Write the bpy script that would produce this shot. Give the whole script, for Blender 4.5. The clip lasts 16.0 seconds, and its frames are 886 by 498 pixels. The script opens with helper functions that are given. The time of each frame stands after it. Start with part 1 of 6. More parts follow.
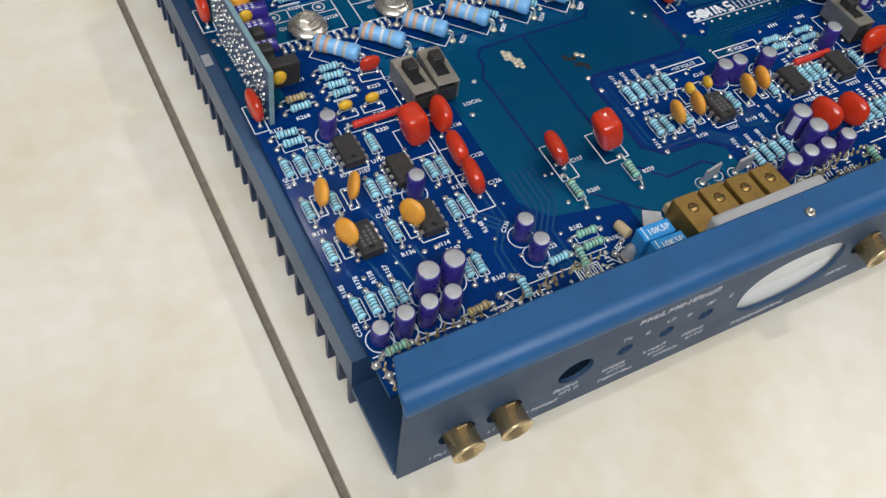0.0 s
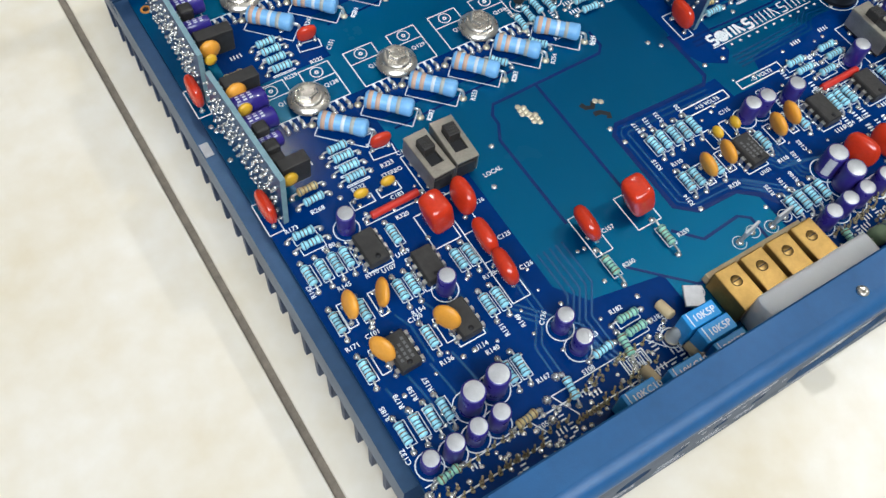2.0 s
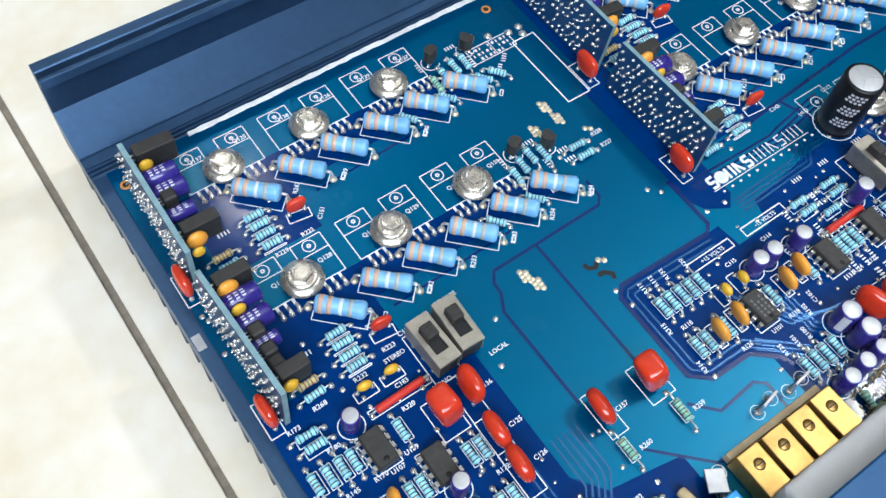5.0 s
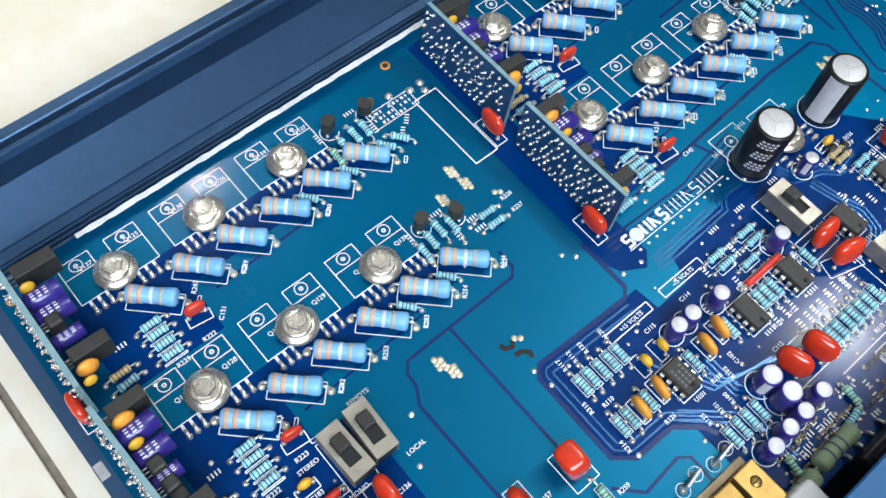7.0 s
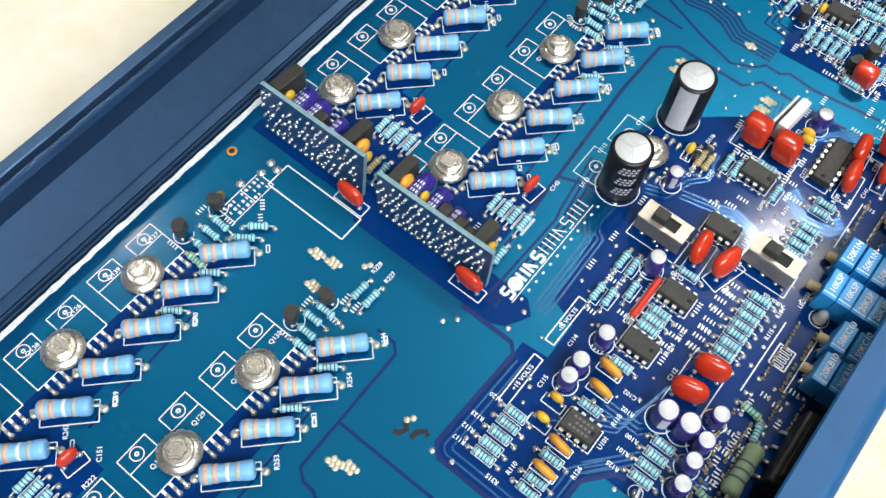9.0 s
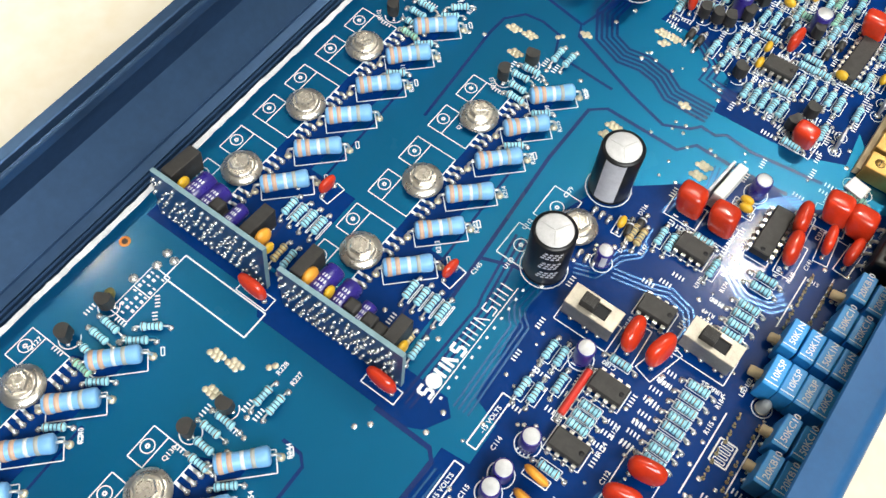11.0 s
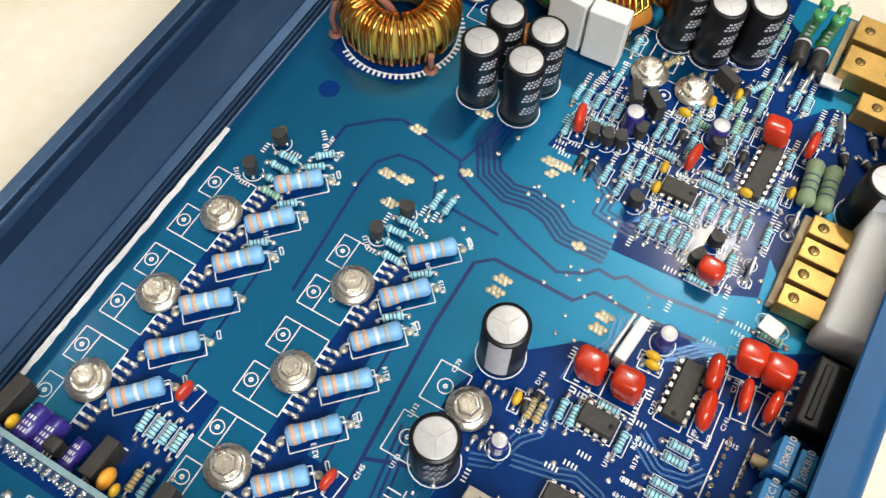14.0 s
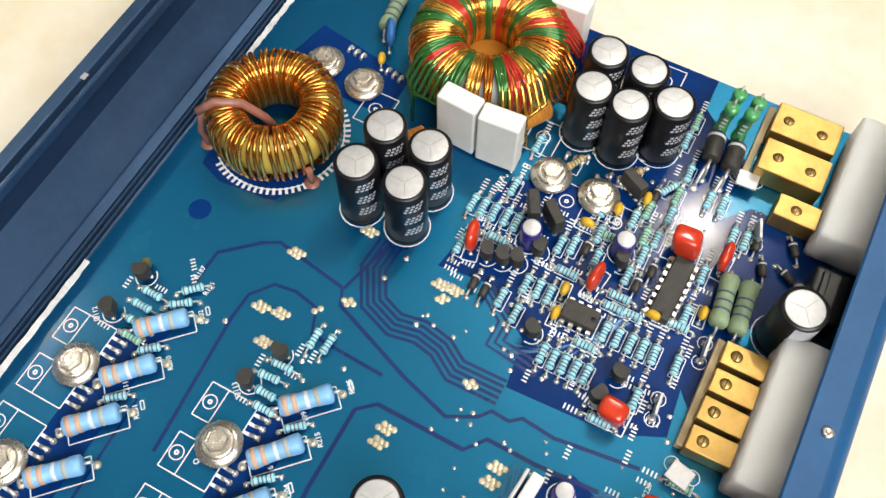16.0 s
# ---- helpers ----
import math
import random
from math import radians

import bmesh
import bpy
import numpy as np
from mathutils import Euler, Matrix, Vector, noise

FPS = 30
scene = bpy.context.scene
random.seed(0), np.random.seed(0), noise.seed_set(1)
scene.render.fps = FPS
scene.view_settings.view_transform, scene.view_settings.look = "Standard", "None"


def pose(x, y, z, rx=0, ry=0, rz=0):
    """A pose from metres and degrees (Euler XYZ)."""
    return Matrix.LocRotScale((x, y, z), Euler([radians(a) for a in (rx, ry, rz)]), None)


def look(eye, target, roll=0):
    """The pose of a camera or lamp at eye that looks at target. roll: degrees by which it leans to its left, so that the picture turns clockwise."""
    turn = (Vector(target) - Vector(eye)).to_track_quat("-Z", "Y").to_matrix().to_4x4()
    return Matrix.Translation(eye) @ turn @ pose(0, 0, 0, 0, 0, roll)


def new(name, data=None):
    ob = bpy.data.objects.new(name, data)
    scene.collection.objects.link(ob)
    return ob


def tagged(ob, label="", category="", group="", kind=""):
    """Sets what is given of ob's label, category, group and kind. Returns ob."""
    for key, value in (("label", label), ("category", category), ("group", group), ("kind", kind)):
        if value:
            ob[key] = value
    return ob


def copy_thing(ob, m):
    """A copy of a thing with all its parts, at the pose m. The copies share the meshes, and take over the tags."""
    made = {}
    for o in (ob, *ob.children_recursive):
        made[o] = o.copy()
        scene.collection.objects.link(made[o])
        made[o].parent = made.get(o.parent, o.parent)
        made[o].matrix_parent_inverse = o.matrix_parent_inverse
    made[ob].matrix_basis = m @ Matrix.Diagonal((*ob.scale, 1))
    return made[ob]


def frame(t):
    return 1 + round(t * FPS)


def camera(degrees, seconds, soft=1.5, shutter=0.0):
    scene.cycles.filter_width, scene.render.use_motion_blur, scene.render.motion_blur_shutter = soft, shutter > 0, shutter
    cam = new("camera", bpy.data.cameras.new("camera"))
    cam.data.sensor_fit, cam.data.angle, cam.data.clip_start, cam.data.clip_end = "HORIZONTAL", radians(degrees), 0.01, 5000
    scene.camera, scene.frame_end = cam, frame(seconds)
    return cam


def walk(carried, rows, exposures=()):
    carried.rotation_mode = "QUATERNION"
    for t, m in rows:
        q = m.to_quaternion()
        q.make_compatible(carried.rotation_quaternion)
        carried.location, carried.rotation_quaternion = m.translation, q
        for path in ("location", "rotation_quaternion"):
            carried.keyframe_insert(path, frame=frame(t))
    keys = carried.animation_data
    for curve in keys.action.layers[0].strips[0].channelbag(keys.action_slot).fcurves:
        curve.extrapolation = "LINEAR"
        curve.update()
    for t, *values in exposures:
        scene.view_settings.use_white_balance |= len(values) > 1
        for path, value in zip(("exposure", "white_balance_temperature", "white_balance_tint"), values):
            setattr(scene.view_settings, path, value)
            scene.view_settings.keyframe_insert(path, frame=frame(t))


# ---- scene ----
cam = camera(52.9, 16.0, soft=1.5)
# Millimetres on the board: u along the front panel, v towards the back rail, h above the board.
ZB = 0.026
PATH = [
    (0, -0.04320, -0.06652, 0.21552, 35.421, -5.207, -27.080),
    (0.5, -0.04071, -0.05336, 0.22609, 33.830, -3.773, -28.677),
    (1, -0.03872, -0.04733, 0.22652, 32.269, -3.737, -29.625),
    (1.5, -0.03732, -0.03368, 0.22850, 30.041, -4.072, -30.871),
    (2, -0.03162, -0.01622, 0.23321, 29.374, -3.499, -31.955),
    (2.5, -0.02788, -0.00429, 0.23632, 29.954, -3.582, -32.682),
    (3, -0.02635, 0.00235, 0.23939, 30.169, -3.844, -32.446),
    (3.5, -0.02738, 0.00986, 0.24263, 30.266, -3.866, -32.421),
    (4, -0.02500, 0.01844, 0.24798, 29.797, -4.062, -32.564),
    (4.2, -0.02288, 0.02054, 0.24721, 30.100, -4.185, -33.133),
    (6.3, 0.01034, 0.04195, 0.25460, 28.023, -2.479, -38.360),
    (6.5, 0.01494, 0.04536, 0.25624, 27.430, -2.552, -38.919),
    (7, 0.02249, 0.04835, 0.25833, 27.150, -3.223, -40.520),
    (7.5, 0.02836, 0.04867, 0.26143, 27.707, -2.713, -42.944),
    (8, 0.04295, 0.04849, 0.26389, 26.087, -1.847, -47.542),
    (8.5, 0.05013, 0.05222, 0.26438, 26.129, -1.637, -50.166),
    (10.8, 0.09127, 0.05405, 0.25630, 26.834, -1.235, -53.338),
    (11, 0.09292, 0.05629, 0.25582, 27.040, -1.944, -53.784),
    (11.5, 0.10181, 0.05536, 0.25756, 27.398, -1.769, -54.503),
    (12, 0.11280, 0.05665, 0.25787, 27.496, -1.497, -55.421),
    (12.5, 0.12165, 0.05756, 0.25513, 27.364, -1.061, -56.343),
    (13, 0.13168, 0.06005, 0.25579, 27.355, -0.954, -57.174),
    (13.5, 0.14379, 0.06394, 0.25699, 27.203, -1.086, -58.517),
    (14, 0.15604, 0.06585, 0.25559, 27.098, -0.888, -59.907),
    (14.5, 0.17010, 0.06689, 0.25448, 26.976, -0.461, -60.746),
    (15, 0.18959, 0.06747, 0.25244, 26.307, -0.557, -62.089),
    (15.5, 0.20019, 0.06580, 0.25133, 26.052, -0.580, -62.323),
    (16, 0.21284, 0.06209, 0.25338, 26.190, -0.303, -62.166),
]
walk(cam, [(t, pose(x, y, z, rx, ry, rz)) for t, x, y, z, rx, ry, rz in PATH],
     exposures=[(0.0, -0.08, 6400, 10), (1.5, 0.1, 6250, 8), (4.0, 0.38, 5900, 7), (7.0, 0.50, 6000, 6), (11.0, 0.62, 6800, 7), (12.2, 0.47, 6850, 8), (13.4, 0.44, 7000, 9), (15.0, 0.52, 7050, 9), (16.0, 0.53, 7100, 9)])

# ---- light: two ceiling lamps, and an added area light as an unseen window ----
world = bpy.data.worlds.new("world")
world.use_nodes = True
scene.world = world
wn = world.node_tree.nodes
sky = wn.new("ShaderNodeTexSky")
sky.sky_type = "NISHITA"
sky.sun_disc = False
sky.sun_elevation, sky.sun_rotation = radians(35), radians(200)
wn["Background"].inputs["Strength"].default_value = 0.1
world.node_tree.links.new(sky.outputs[0], wn["Background"].inputs["Color"])

ROOM = (-2.4, 3.2, -1.3, 2.6, 3.1)      # x0, x1, y0, y1, height


def area_light(name, place, target, sx, sy, watts, colour):
    lamp = bpy.data.lights.new(name, "AREA")
    lamp.shape, lamp.size, lamp.size_y = "RECTANGLE", sx, sy
    lamp.energy, lamp.color = watts, colour
    ob = new(name, lamp)
    ob.matrix_world = look(place, target)
    return ob


LAMP_A = Vector((0.08, 0.19, ZB)) + Vector((0.158, 0.535, 0.836)) * 2.9
LAMP_B = Vector((0.30, 0.05, ZB)) + Vector((0.537, -0.036, 0.843)) * 2.9
for place, watts, coned in ((LAMP_A, 17, True), (LAMP_B, 52, False)):
    bulb = bpy.data.lights.new("ceiling_lamp_light", "SPOT" if coned else "POINT")
    if coned:                                      # an assumed cone, to keep this lamp's light off the ceiling
        bulb.spot_size, bulb.spot_blend = radians(150), 0.25
    bulb.energy, bulb.color, bulb.shadow_soft_size = watts, (1.0, 0.97, 0.92), 0.06
    new("ceiling_lamp_light", bulb).matrix_world = Matrix.Translation(place)
# added light at an assumed window, placed to brighten the rail and the board
area_light("window_light", (-0.7, -1.27, 2.0), (0.15, 0.1, 0.0), 2.2, 1.2, 72, (0.93, 0.97, 1.0))


# ---- materials ----
def material(name, colour, rough=0.5, metal=0.0, vary=0.12, scale=300.0, bump=0.0, bump_scale=900.0, alt=None, coat=0.0, per_object=0.0, spec=0.5):
    """A surface with stains at one scale, grain at another, and a fine relief."""
    m = bpy.data.materials.new(name)
    m.use_nodes = True
    nt = m.node_tree
    n, l = nt.nodes, nt.links
    b = n["Principled BSDF"]
    b.inputs["Roughness"].default_value, b.inputs["Metallic"].default_value = rough, metal
    b.inputs["Coat Weight"].default_value = coat
    b.inputs["Coat Roughness"].default_value = 0.08
    b.inputs["Specular IOR Level"].default_value = spec
    tex = n.new("ShaderNodeTexCoord")
    big, fine = n.new("ShaderNodeTexNoise"), n.new("ShaderNodeTexNoise")
    big.inputs["Scale"].default_value, big.inputs["Detail"].default_value = scale, 5
    fine.inputs["Scale"].default_value, fine.inputs["Detail"].default_value = scale * 7, 3
    geo = n.new("ShaderNodeNewGeometry")
    l.new(geo.outputs["Position"], big.inputs["Vector"])
    l.new(geo.outputs["Position"], fine.inputs["Vector"])
    mix = n.new("ShaderNodeMix")
    mix.data_type = "RGBA"
    other = alt or tuple(c * (1 - 2 * vary) for c in colour)
    mix.inputs[6].default_value, mix.inputs[7].default_value = (*colour, 1), (*other, 1)
    add = n.new("ShaderNodeMath")
    add.operation = "MULTIPLY_ADD"
    l.new(fine.outputs["Fac"], add.inputs[0])
    add.inputs[1].default_value = 0.5
    l.new(big.outputs["Fac"], add.inputs[2])
    ramp = n.new("ShaderNodeMapRange")
    ramp.inputs["From Min"].default_value, ramp.inputs["From Max"].default_value = 0.5, 1.05
    l.new(add.outputs[0], ramp.inputs["Value"])
    l.new(ramp.outputs[0], mix.inputs[0])
    last = mix.outputs[2]
    if per_object:
        info, hsv = n.new("ShaderNodeObjectInfo"), n.new("ShaderNodeHueSaturation")
        value = n.new("ShaderNodeMapRange")
        value.inputs["To Min"].default_value, value.inputs["To Max"].default_value = 1 - per_object, 1 + per_object
        l.new(info.outputs["Random"], value.inputs["Value"])
        l.new(value.outputs[0], hsv.inputs["Value"])
        l.new(last, hsv.inputs["Color"])
        last = hsv.outputs[0]
    l.new(last, b.inputs["Base Color"])
    rr = n.new("ShaderNodeMapRange")
    rr.inputs["To Min"].default_value, rr.inputs["To Max"].default_value = rough * 0.8, min(1, rough * 1.25)
    l.new(big.outputs["Fac"], rr.inputs["Value"])
    l.new(rr.outputs[0], b.inputs["Roughness"])
    if bump:
        bn, relief = n.new("ShaderNodeBump"), n.new("ShaderNodeTexNoise")
        relief.inputs["Scale"].default_value, relief.inputs["Detail"].default_value = bump_scale, 4
        l.new(geo.outputs["Position"], relief.inputs["Vector"])
        bn.inputs["Strength"].default_value, bn.inputs["Distance"].default_value = bump, 0.0004
        l.new(relief.outputs["Fac"], bn.inputs["Height"])
        l.new(bn.outputs[0], b.inputs["Normal"])
    return m


def over_copper(m, colour, rough, share):
    """Lays a blue lacquer's own colour and the copper's tinted gleam under it side by side."""
    n, l = m.node_tree.nodes, m.node_tree.links
    out = n["Material Output"]
    gleam, both = n.new("ShaderNodeBsdfPrincipled"), n.new("ShaderNodeMixShader")
    gleam.inputs["Base Color"].default_value = (*colour, 1)
    gleam.inputs["Metallic"].default_value, gleam.inputs["Roughness"].default_value = 1.0, rough
    gleam.inputs["Coat Weight"].default_value, gleam.inputs["Coat Roughness"].default_value = 0.3, 0.12
    both.inputs[0].default_value = share
    l.new(n["Principled BSDF"].outputs[0], both.inputs[1])
    l.new(gleam.outputs[0], both.inputs[2])
    l.new(both.outputs[0], out.inputs["Surface"])


M_FLOOR = material("cream_floor_tile", (0.84, 0.78, 0.69), 0.34, vary=0.1, scale=17, bump=0.06, bump_scale=120, alt=(0.72, 0.62, 0.45))
M_GROUT = material("grey_brown_grout", (0.24, 0.20, 0.155), 0.9, vary=0.2, scale=400, bump=0.5)
M_WALL = material("dark_unseen_wall", (0.06, 0.057, 0.054), 0.8, scale=4, bump=0.1)
M_CEILING = material("white_ceiling_paint", (0.82, 0.82, 0.80), 0.8, scale=4, bump=0.1)
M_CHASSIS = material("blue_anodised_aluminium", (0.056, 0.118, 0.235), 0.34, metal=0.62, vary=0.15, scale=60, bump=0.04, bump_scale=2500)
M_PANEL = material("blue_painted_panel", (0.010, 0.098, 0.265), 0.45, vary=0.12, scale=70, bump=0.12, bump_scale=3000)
# the panel's upright face: its shade is put into a darker, greyer colour
M_PANEL_FACE = material("shaded_grey_blue_panel_face", (0.022, 0.058, 0.122), 0.5, vary=0.1, scale=70, bump=0.1, bump_scale=3000)
# the chassis blue at half strength, shade between the fins put into colour
M_FIN = material("shaded_blue_fin", (0.030, 0.055, 0.125), 0.45, metal=0.4, scale=80)
M_PCB = material("teal_solder_mask_over_copper", (0.001, 0.034, 0.17), 0.25, vary=0.12, scale=40, bump=0.006, bump_scale=120, coat=0.15, spec=0.2)
over_copper(M_PCB, (0.0004, 0.185, 0.335), 0.40, 0.66)
M_GAP = material("bare_laminate_gap", (0.001, 0.022, 0.13), 0.25, vary=0.14, scale=60, spec=0.3, coat=0.2)
M_NAVY = material("navy_solder_mask", (0.001, 0.030, 0.16), 0.13, vary=0.14, scale=60, bump=0.008, bump_scale=200, spec=0.1)
M_TRACE_LIGHT = material("blue_copper_trace", (0.003, 0.100, 0.30), 0.24, metal=0.5, scale=60, coat=1.0)
M_SILK = material("white_silkscreen_ink", (0.84, 0.88, 0.90), 0.6, vary=0.1, scale=900)
M_SOLDER = material("solder", (0.82, 0.81, 0.78), 0.26, metal=0.75, vary=0.2, scale=900, bump=0.3, bump_scale=1500)
M_VIA = material("tinned_gold_solder", (0.84, 0.74, 0.54), 0.36, metal=0.5, vary=0.2, scale=900, bump=0.3, bump_scale=1500)
M_WIRE = material("tinned_wire", (0.84, 0.82, 0.78), 0.3, metal=0.75, scale=800)
M_PIN = material("dull_tinned_pin", (0.62, 0.60, 0.57), 0.34, metal=0.9, scale=800)
M_RES = material("pale_blue_resistor_lacquer", (0.36, 0.74, 0.87), 0.4, vary=0.1, scale=700, per_object=0.12)
M_RES_GREEN = material("green_resistor_lacquer", (0.33, 0.66, 0.50), 0.42, scale=700, per_object=0.1)
M_RES_TAN = material("tan_resistor_lacquer", (0.62, 0.48, 0.22), 0.45, scale=700)
M_RES_OLIVE = material("grey_green_power_resistor", (0.27, 0.36, 0.22), 0.6, scale=300, bump=0.2)
M_POWER = material("sky_blue_power_resistor", (0.22, 0.49, 0.83), 0.4, vary=0.08, scale=300, bump=0.08, per_object=0.05)
M_BAND_DARK = material("dark_band_ink", (0.05, 0.10, 0.16), 0.5)
M_BAND_BROWN = material("brown_band_ink", (0.20, 0.09, 0.04), 0.5)
M_BAND_ORANGE = material("orange_band_ink", (0.66, 0.43, 0.32), 0.5)
M_BAND_GLARE = material("white_glare_band", (0.75, 0.80, 0.85), 0.5)
M_BAND_GOLD = material("gold_band_ink", (0.46, 0.47, 0.44), 0.45)
M_FILM = material("red_epoxy", (0.64, 0.042, 0.014), 0.18, vary=0.14, scale=200, bump=0.1, bump_scale=300, coat=0.4, per_object=0.08)
M_DISC = material("orange_ceramic_lacquer", (0.88, 0.38, 0.045), 0.42, vary=0.1, scale=250, bump=0.1, per_object=0.06)
M_BEAD = material("yellow_epoxy_bead", (0.80, 0.46, 0.03), 0.38, scale=300, bump=0.1, per_object=0.08)
M_ELEC = material("violet_capacitor_sleeve", (0.036, 0.024, 0.23), 0.28, scale=300, coat=0.4)
M_ALU = material("bare_aluminium", (0.60, 0.60, 0.62), 0.42, metal=0.6, vary=0.1, scale=500)
M_STRIPE = material("pale_stripe_ink", (0.66, 0.66, 0.72), 0.45, scale=300)
M_BLACK = material("black_sleeve", (0.008, 0.008, 0.010), 0.36, scale=300, coat=0.08, spec=0.4)
M_IC = material("black_moulded_plastic", (0.036, 0.033, 0.031), 0.5, vary=0.2, scale=500, bump=0.2)
M_INK = material("grey_marking_ink", (0.13, 0.13, 0.13), 0.6)
M_STEEL = material("nickel_plated_steel", (0.78, 0.72, 0.64), 0.27, metal=0.85, vary=0.14, scale=350, bump=0.08, bump_scale=700)
M_SWITCH = material("switch_steel_frame", (0.52, 0.48, 0.41), 0.42, metal=0.85, vary=0.16, scale=250, bump=0.06)
M_GOLD = material("gold_plated_brass", (0.56, 0.35, 0.11), 0.36, metal=0.85, vary=0.16, scale=150, bump=0.06, bump_scale=800)
M_JACK = material("dull_gold_jack", (0.80, 0.61, 0.34), 0.25, metal=0.72, vary=0.2, scale=300)
M_PINGOLD = material("bright_gold_pin", (0.92, 0.78, 0.48), 0.2, metal=0.7, vary=0.2, scale=900)
M_OLIVE = material("olive_epoxy_bead", (0.20, 0.17, 0.05), 0.4, scale=300)
M_DISC_BLUE = material("blue_ceramic_lacquer", (0.03, 0.16, 0.45), 0.35, scale=250)
M_FOAM = material("white_foam", (0.95, 0.95, 0.94), 0.9, vary=0.02, scale=200, bump=0.12, bump_scale=1500)
M_FOAM.node_tree.nodes["Principled BSDF"].inputs["Subsurface Weight"].default_value = 1.0
M_FOAM.node_tree.nodes["Principled BSDF"].inputs["Subsurface Radius"].default_value = (0.02, 0.02, 0.02)
M_FOAM.node_tree.nodes["Principled BSDF"].inputs["Subsurface Scale"].default_value = 1.0
M_WHITE = material("white_ceramic", (0.84, 0.83, 0.80), 0.55, vary=0.05, scale=150, bump=0.1)
M_POT = material("blue_trimmer_plastic", (0.026, 0.32, 0.76), 0.38, scale=300, bump=0.05, per_object=0.08)
M_SHAFT = material("cream_plastic_shaft", (0.62, 0.48, 0.28), 0.5, scale=300)
M_COPPER = material("enamelled_copper", (0.80, 0.26, 0.035), 0.19, metal=0.88, vary=0.25, scale=120, coat=0.4)
M_COPPER_Y = material("golden_enamelled_copper", (0.96, 0.52, 0.10), 0.2, metal=0.88, vary=0.2, scale=120, coat=0.4)
M_ENAMEL_G = material("green_enamelled_wire", (0.05, 0.20, 0.045), 0.22, metal=0.5, scale=200, coat=0.4)
M_ENAMEL_R = material("red_enamelled_wire", (0.64, 0.045, 0.025), 0.22, metal=0.45, scale=200, coat=0.4)
M_CORE = material("yellow_toroid_core", (0.66, 0.50, 0.10), 0.5, scale=100)
M_SLEEVE = material("red_sleeving", (0.62, 0.035, 0.022), 0.35, scale=300, coat=0.2)
M_DAUGHTER = material("dark_daughter_board", (0.010, 0.065, 0.19), 0.3, vary=0.2, scale=150)
M_EDGE = material("pale_board_edge", (0.23, 0.36, 0.40), 0.5, vary=0.15, scale=300)
M_PAPER = material("white_insulating_strip", (0.80, 0.82, 0.84), 0.7, vary=0.2, scale=160, bump=0.2)
M_GREENGLASS = material("green_translucent_lacquer", (0.07, 0.36, 0.12), 0.18, scale=300, coat=0.5)
M_HOLE = material("black_recess", (0.008, 0.008, 0.010), 0.6)
M_GLUE = material("orange_varnish", (0.62, 0.25, 0.04), 0.35, scale=150)
M_TUBING = material("pinkish_brown_tubing", (0.34, 0.14, 0.10), 0.4, scale=200, coat=0.2)
M_TAPE = material("grey_tape", (0.45, 0.46, 0.46), 0.5, scale=200)


# ---- mesh helpers, in millimetres ----
def box(bm, c, s, bevel=0.0, mat=0, seg=2):
    made = bmesh.ops.create_cube(bm, size=1.0, matrix=Matrix.Translation(c) @ Matrix.Diagonal((*s, 1)))
    verts = made["verts"]
    faces = {f for v in verts for f in v.link_faces}
    for f in faces:
        f.material_index = mat
    if bevel:
        edges = {e for v in verts for e in v.link_edges}
        out = bmesh.ops.bevel(bm, geom=list(edges), offset=bevel, segments=seg, affect="EDGES", profile=0.5)
        for f in out["faces"]:
            f.material_index = mat


def lathe(bm, profile, seg=20, m=None, mats=None, caps=True):
    """Turns (radius, height) pairs about z."""
    m = m or Matrix()
    rings = []
    for r, z in profile:
        rings.append([bm.verts.new(m @ Vector((r * math.cos(2 * math.pi * k / seg), r * math.sin(2 * math.pi * k / seg), z))) for k in range(seg)])
    for j in range(len(rings) - 1):
        for k in range(seg):
            f = bm.faces.new((rings[j][k], rings[j][(k + 1) % seg], rings[j + 1][(k + 1) % seg], rings[j + 1][k]))
            f.material_index = mats[j] if mats else 0
            f.smooth = True
    if caps:
        a = bm.faces.new(rings[0][::-1])
        b = bm.faces.new(rings[-1])
        a.material_index, b.material_index = (mats[0], mats[-1]) if mats else (0, 0)


def tube(bm, pts, r, seg=6, mat=0, closed=False):
    pts = [Vector(p) for p in pts]
    rings, side = [], None
    for i, p in enumerate(pts):
        a = pts[i - 1] if i or closed else p
        b = pts[(i + 1) % len(pts)] if i < len(pts) - 1 or closed else p
        d = (b - a).normalized()
        if side is None:
            side = d.orthogonal().normalized()
        side = (side - d * side.dot(d)).normalized()
        up = d.cross(side)
        rings.append([bm.verts.new(p + r * (math.cos(2 * math.pi * k / seg) * side + math.sin(2 * math.pi * k / seg) * up)) for k in range(seg)])
    for i in range(len(rings) - (0 if closed else 1)):
        q = rings[(i + 1) % len(rings)]
        for k in range(seg):
            f = bm.faces.new((rings[i][k], rings[i][(k + 1) % seg], q[(k + 1) % seg], q[k]))
            f.material_index, f.smooth = mat, True
    if not closed:
        for ring in (rings[0][::-1], rings[-1]):
            bm.faces.new(ring).material_index = mat


def blob(bm, x, y, r, h, mat=0, z=0.0, seg=8):
    """A solder fillet: a low dome on a pad."""
    m = Matrix.Translation((x, y, z))
    lathe(bm, [(r, 0.0), (r * 0.92, h * 0.35), (r * 0.55, h * 0.8), (r * 0.2, h)], seg, m, [mat] * 3)


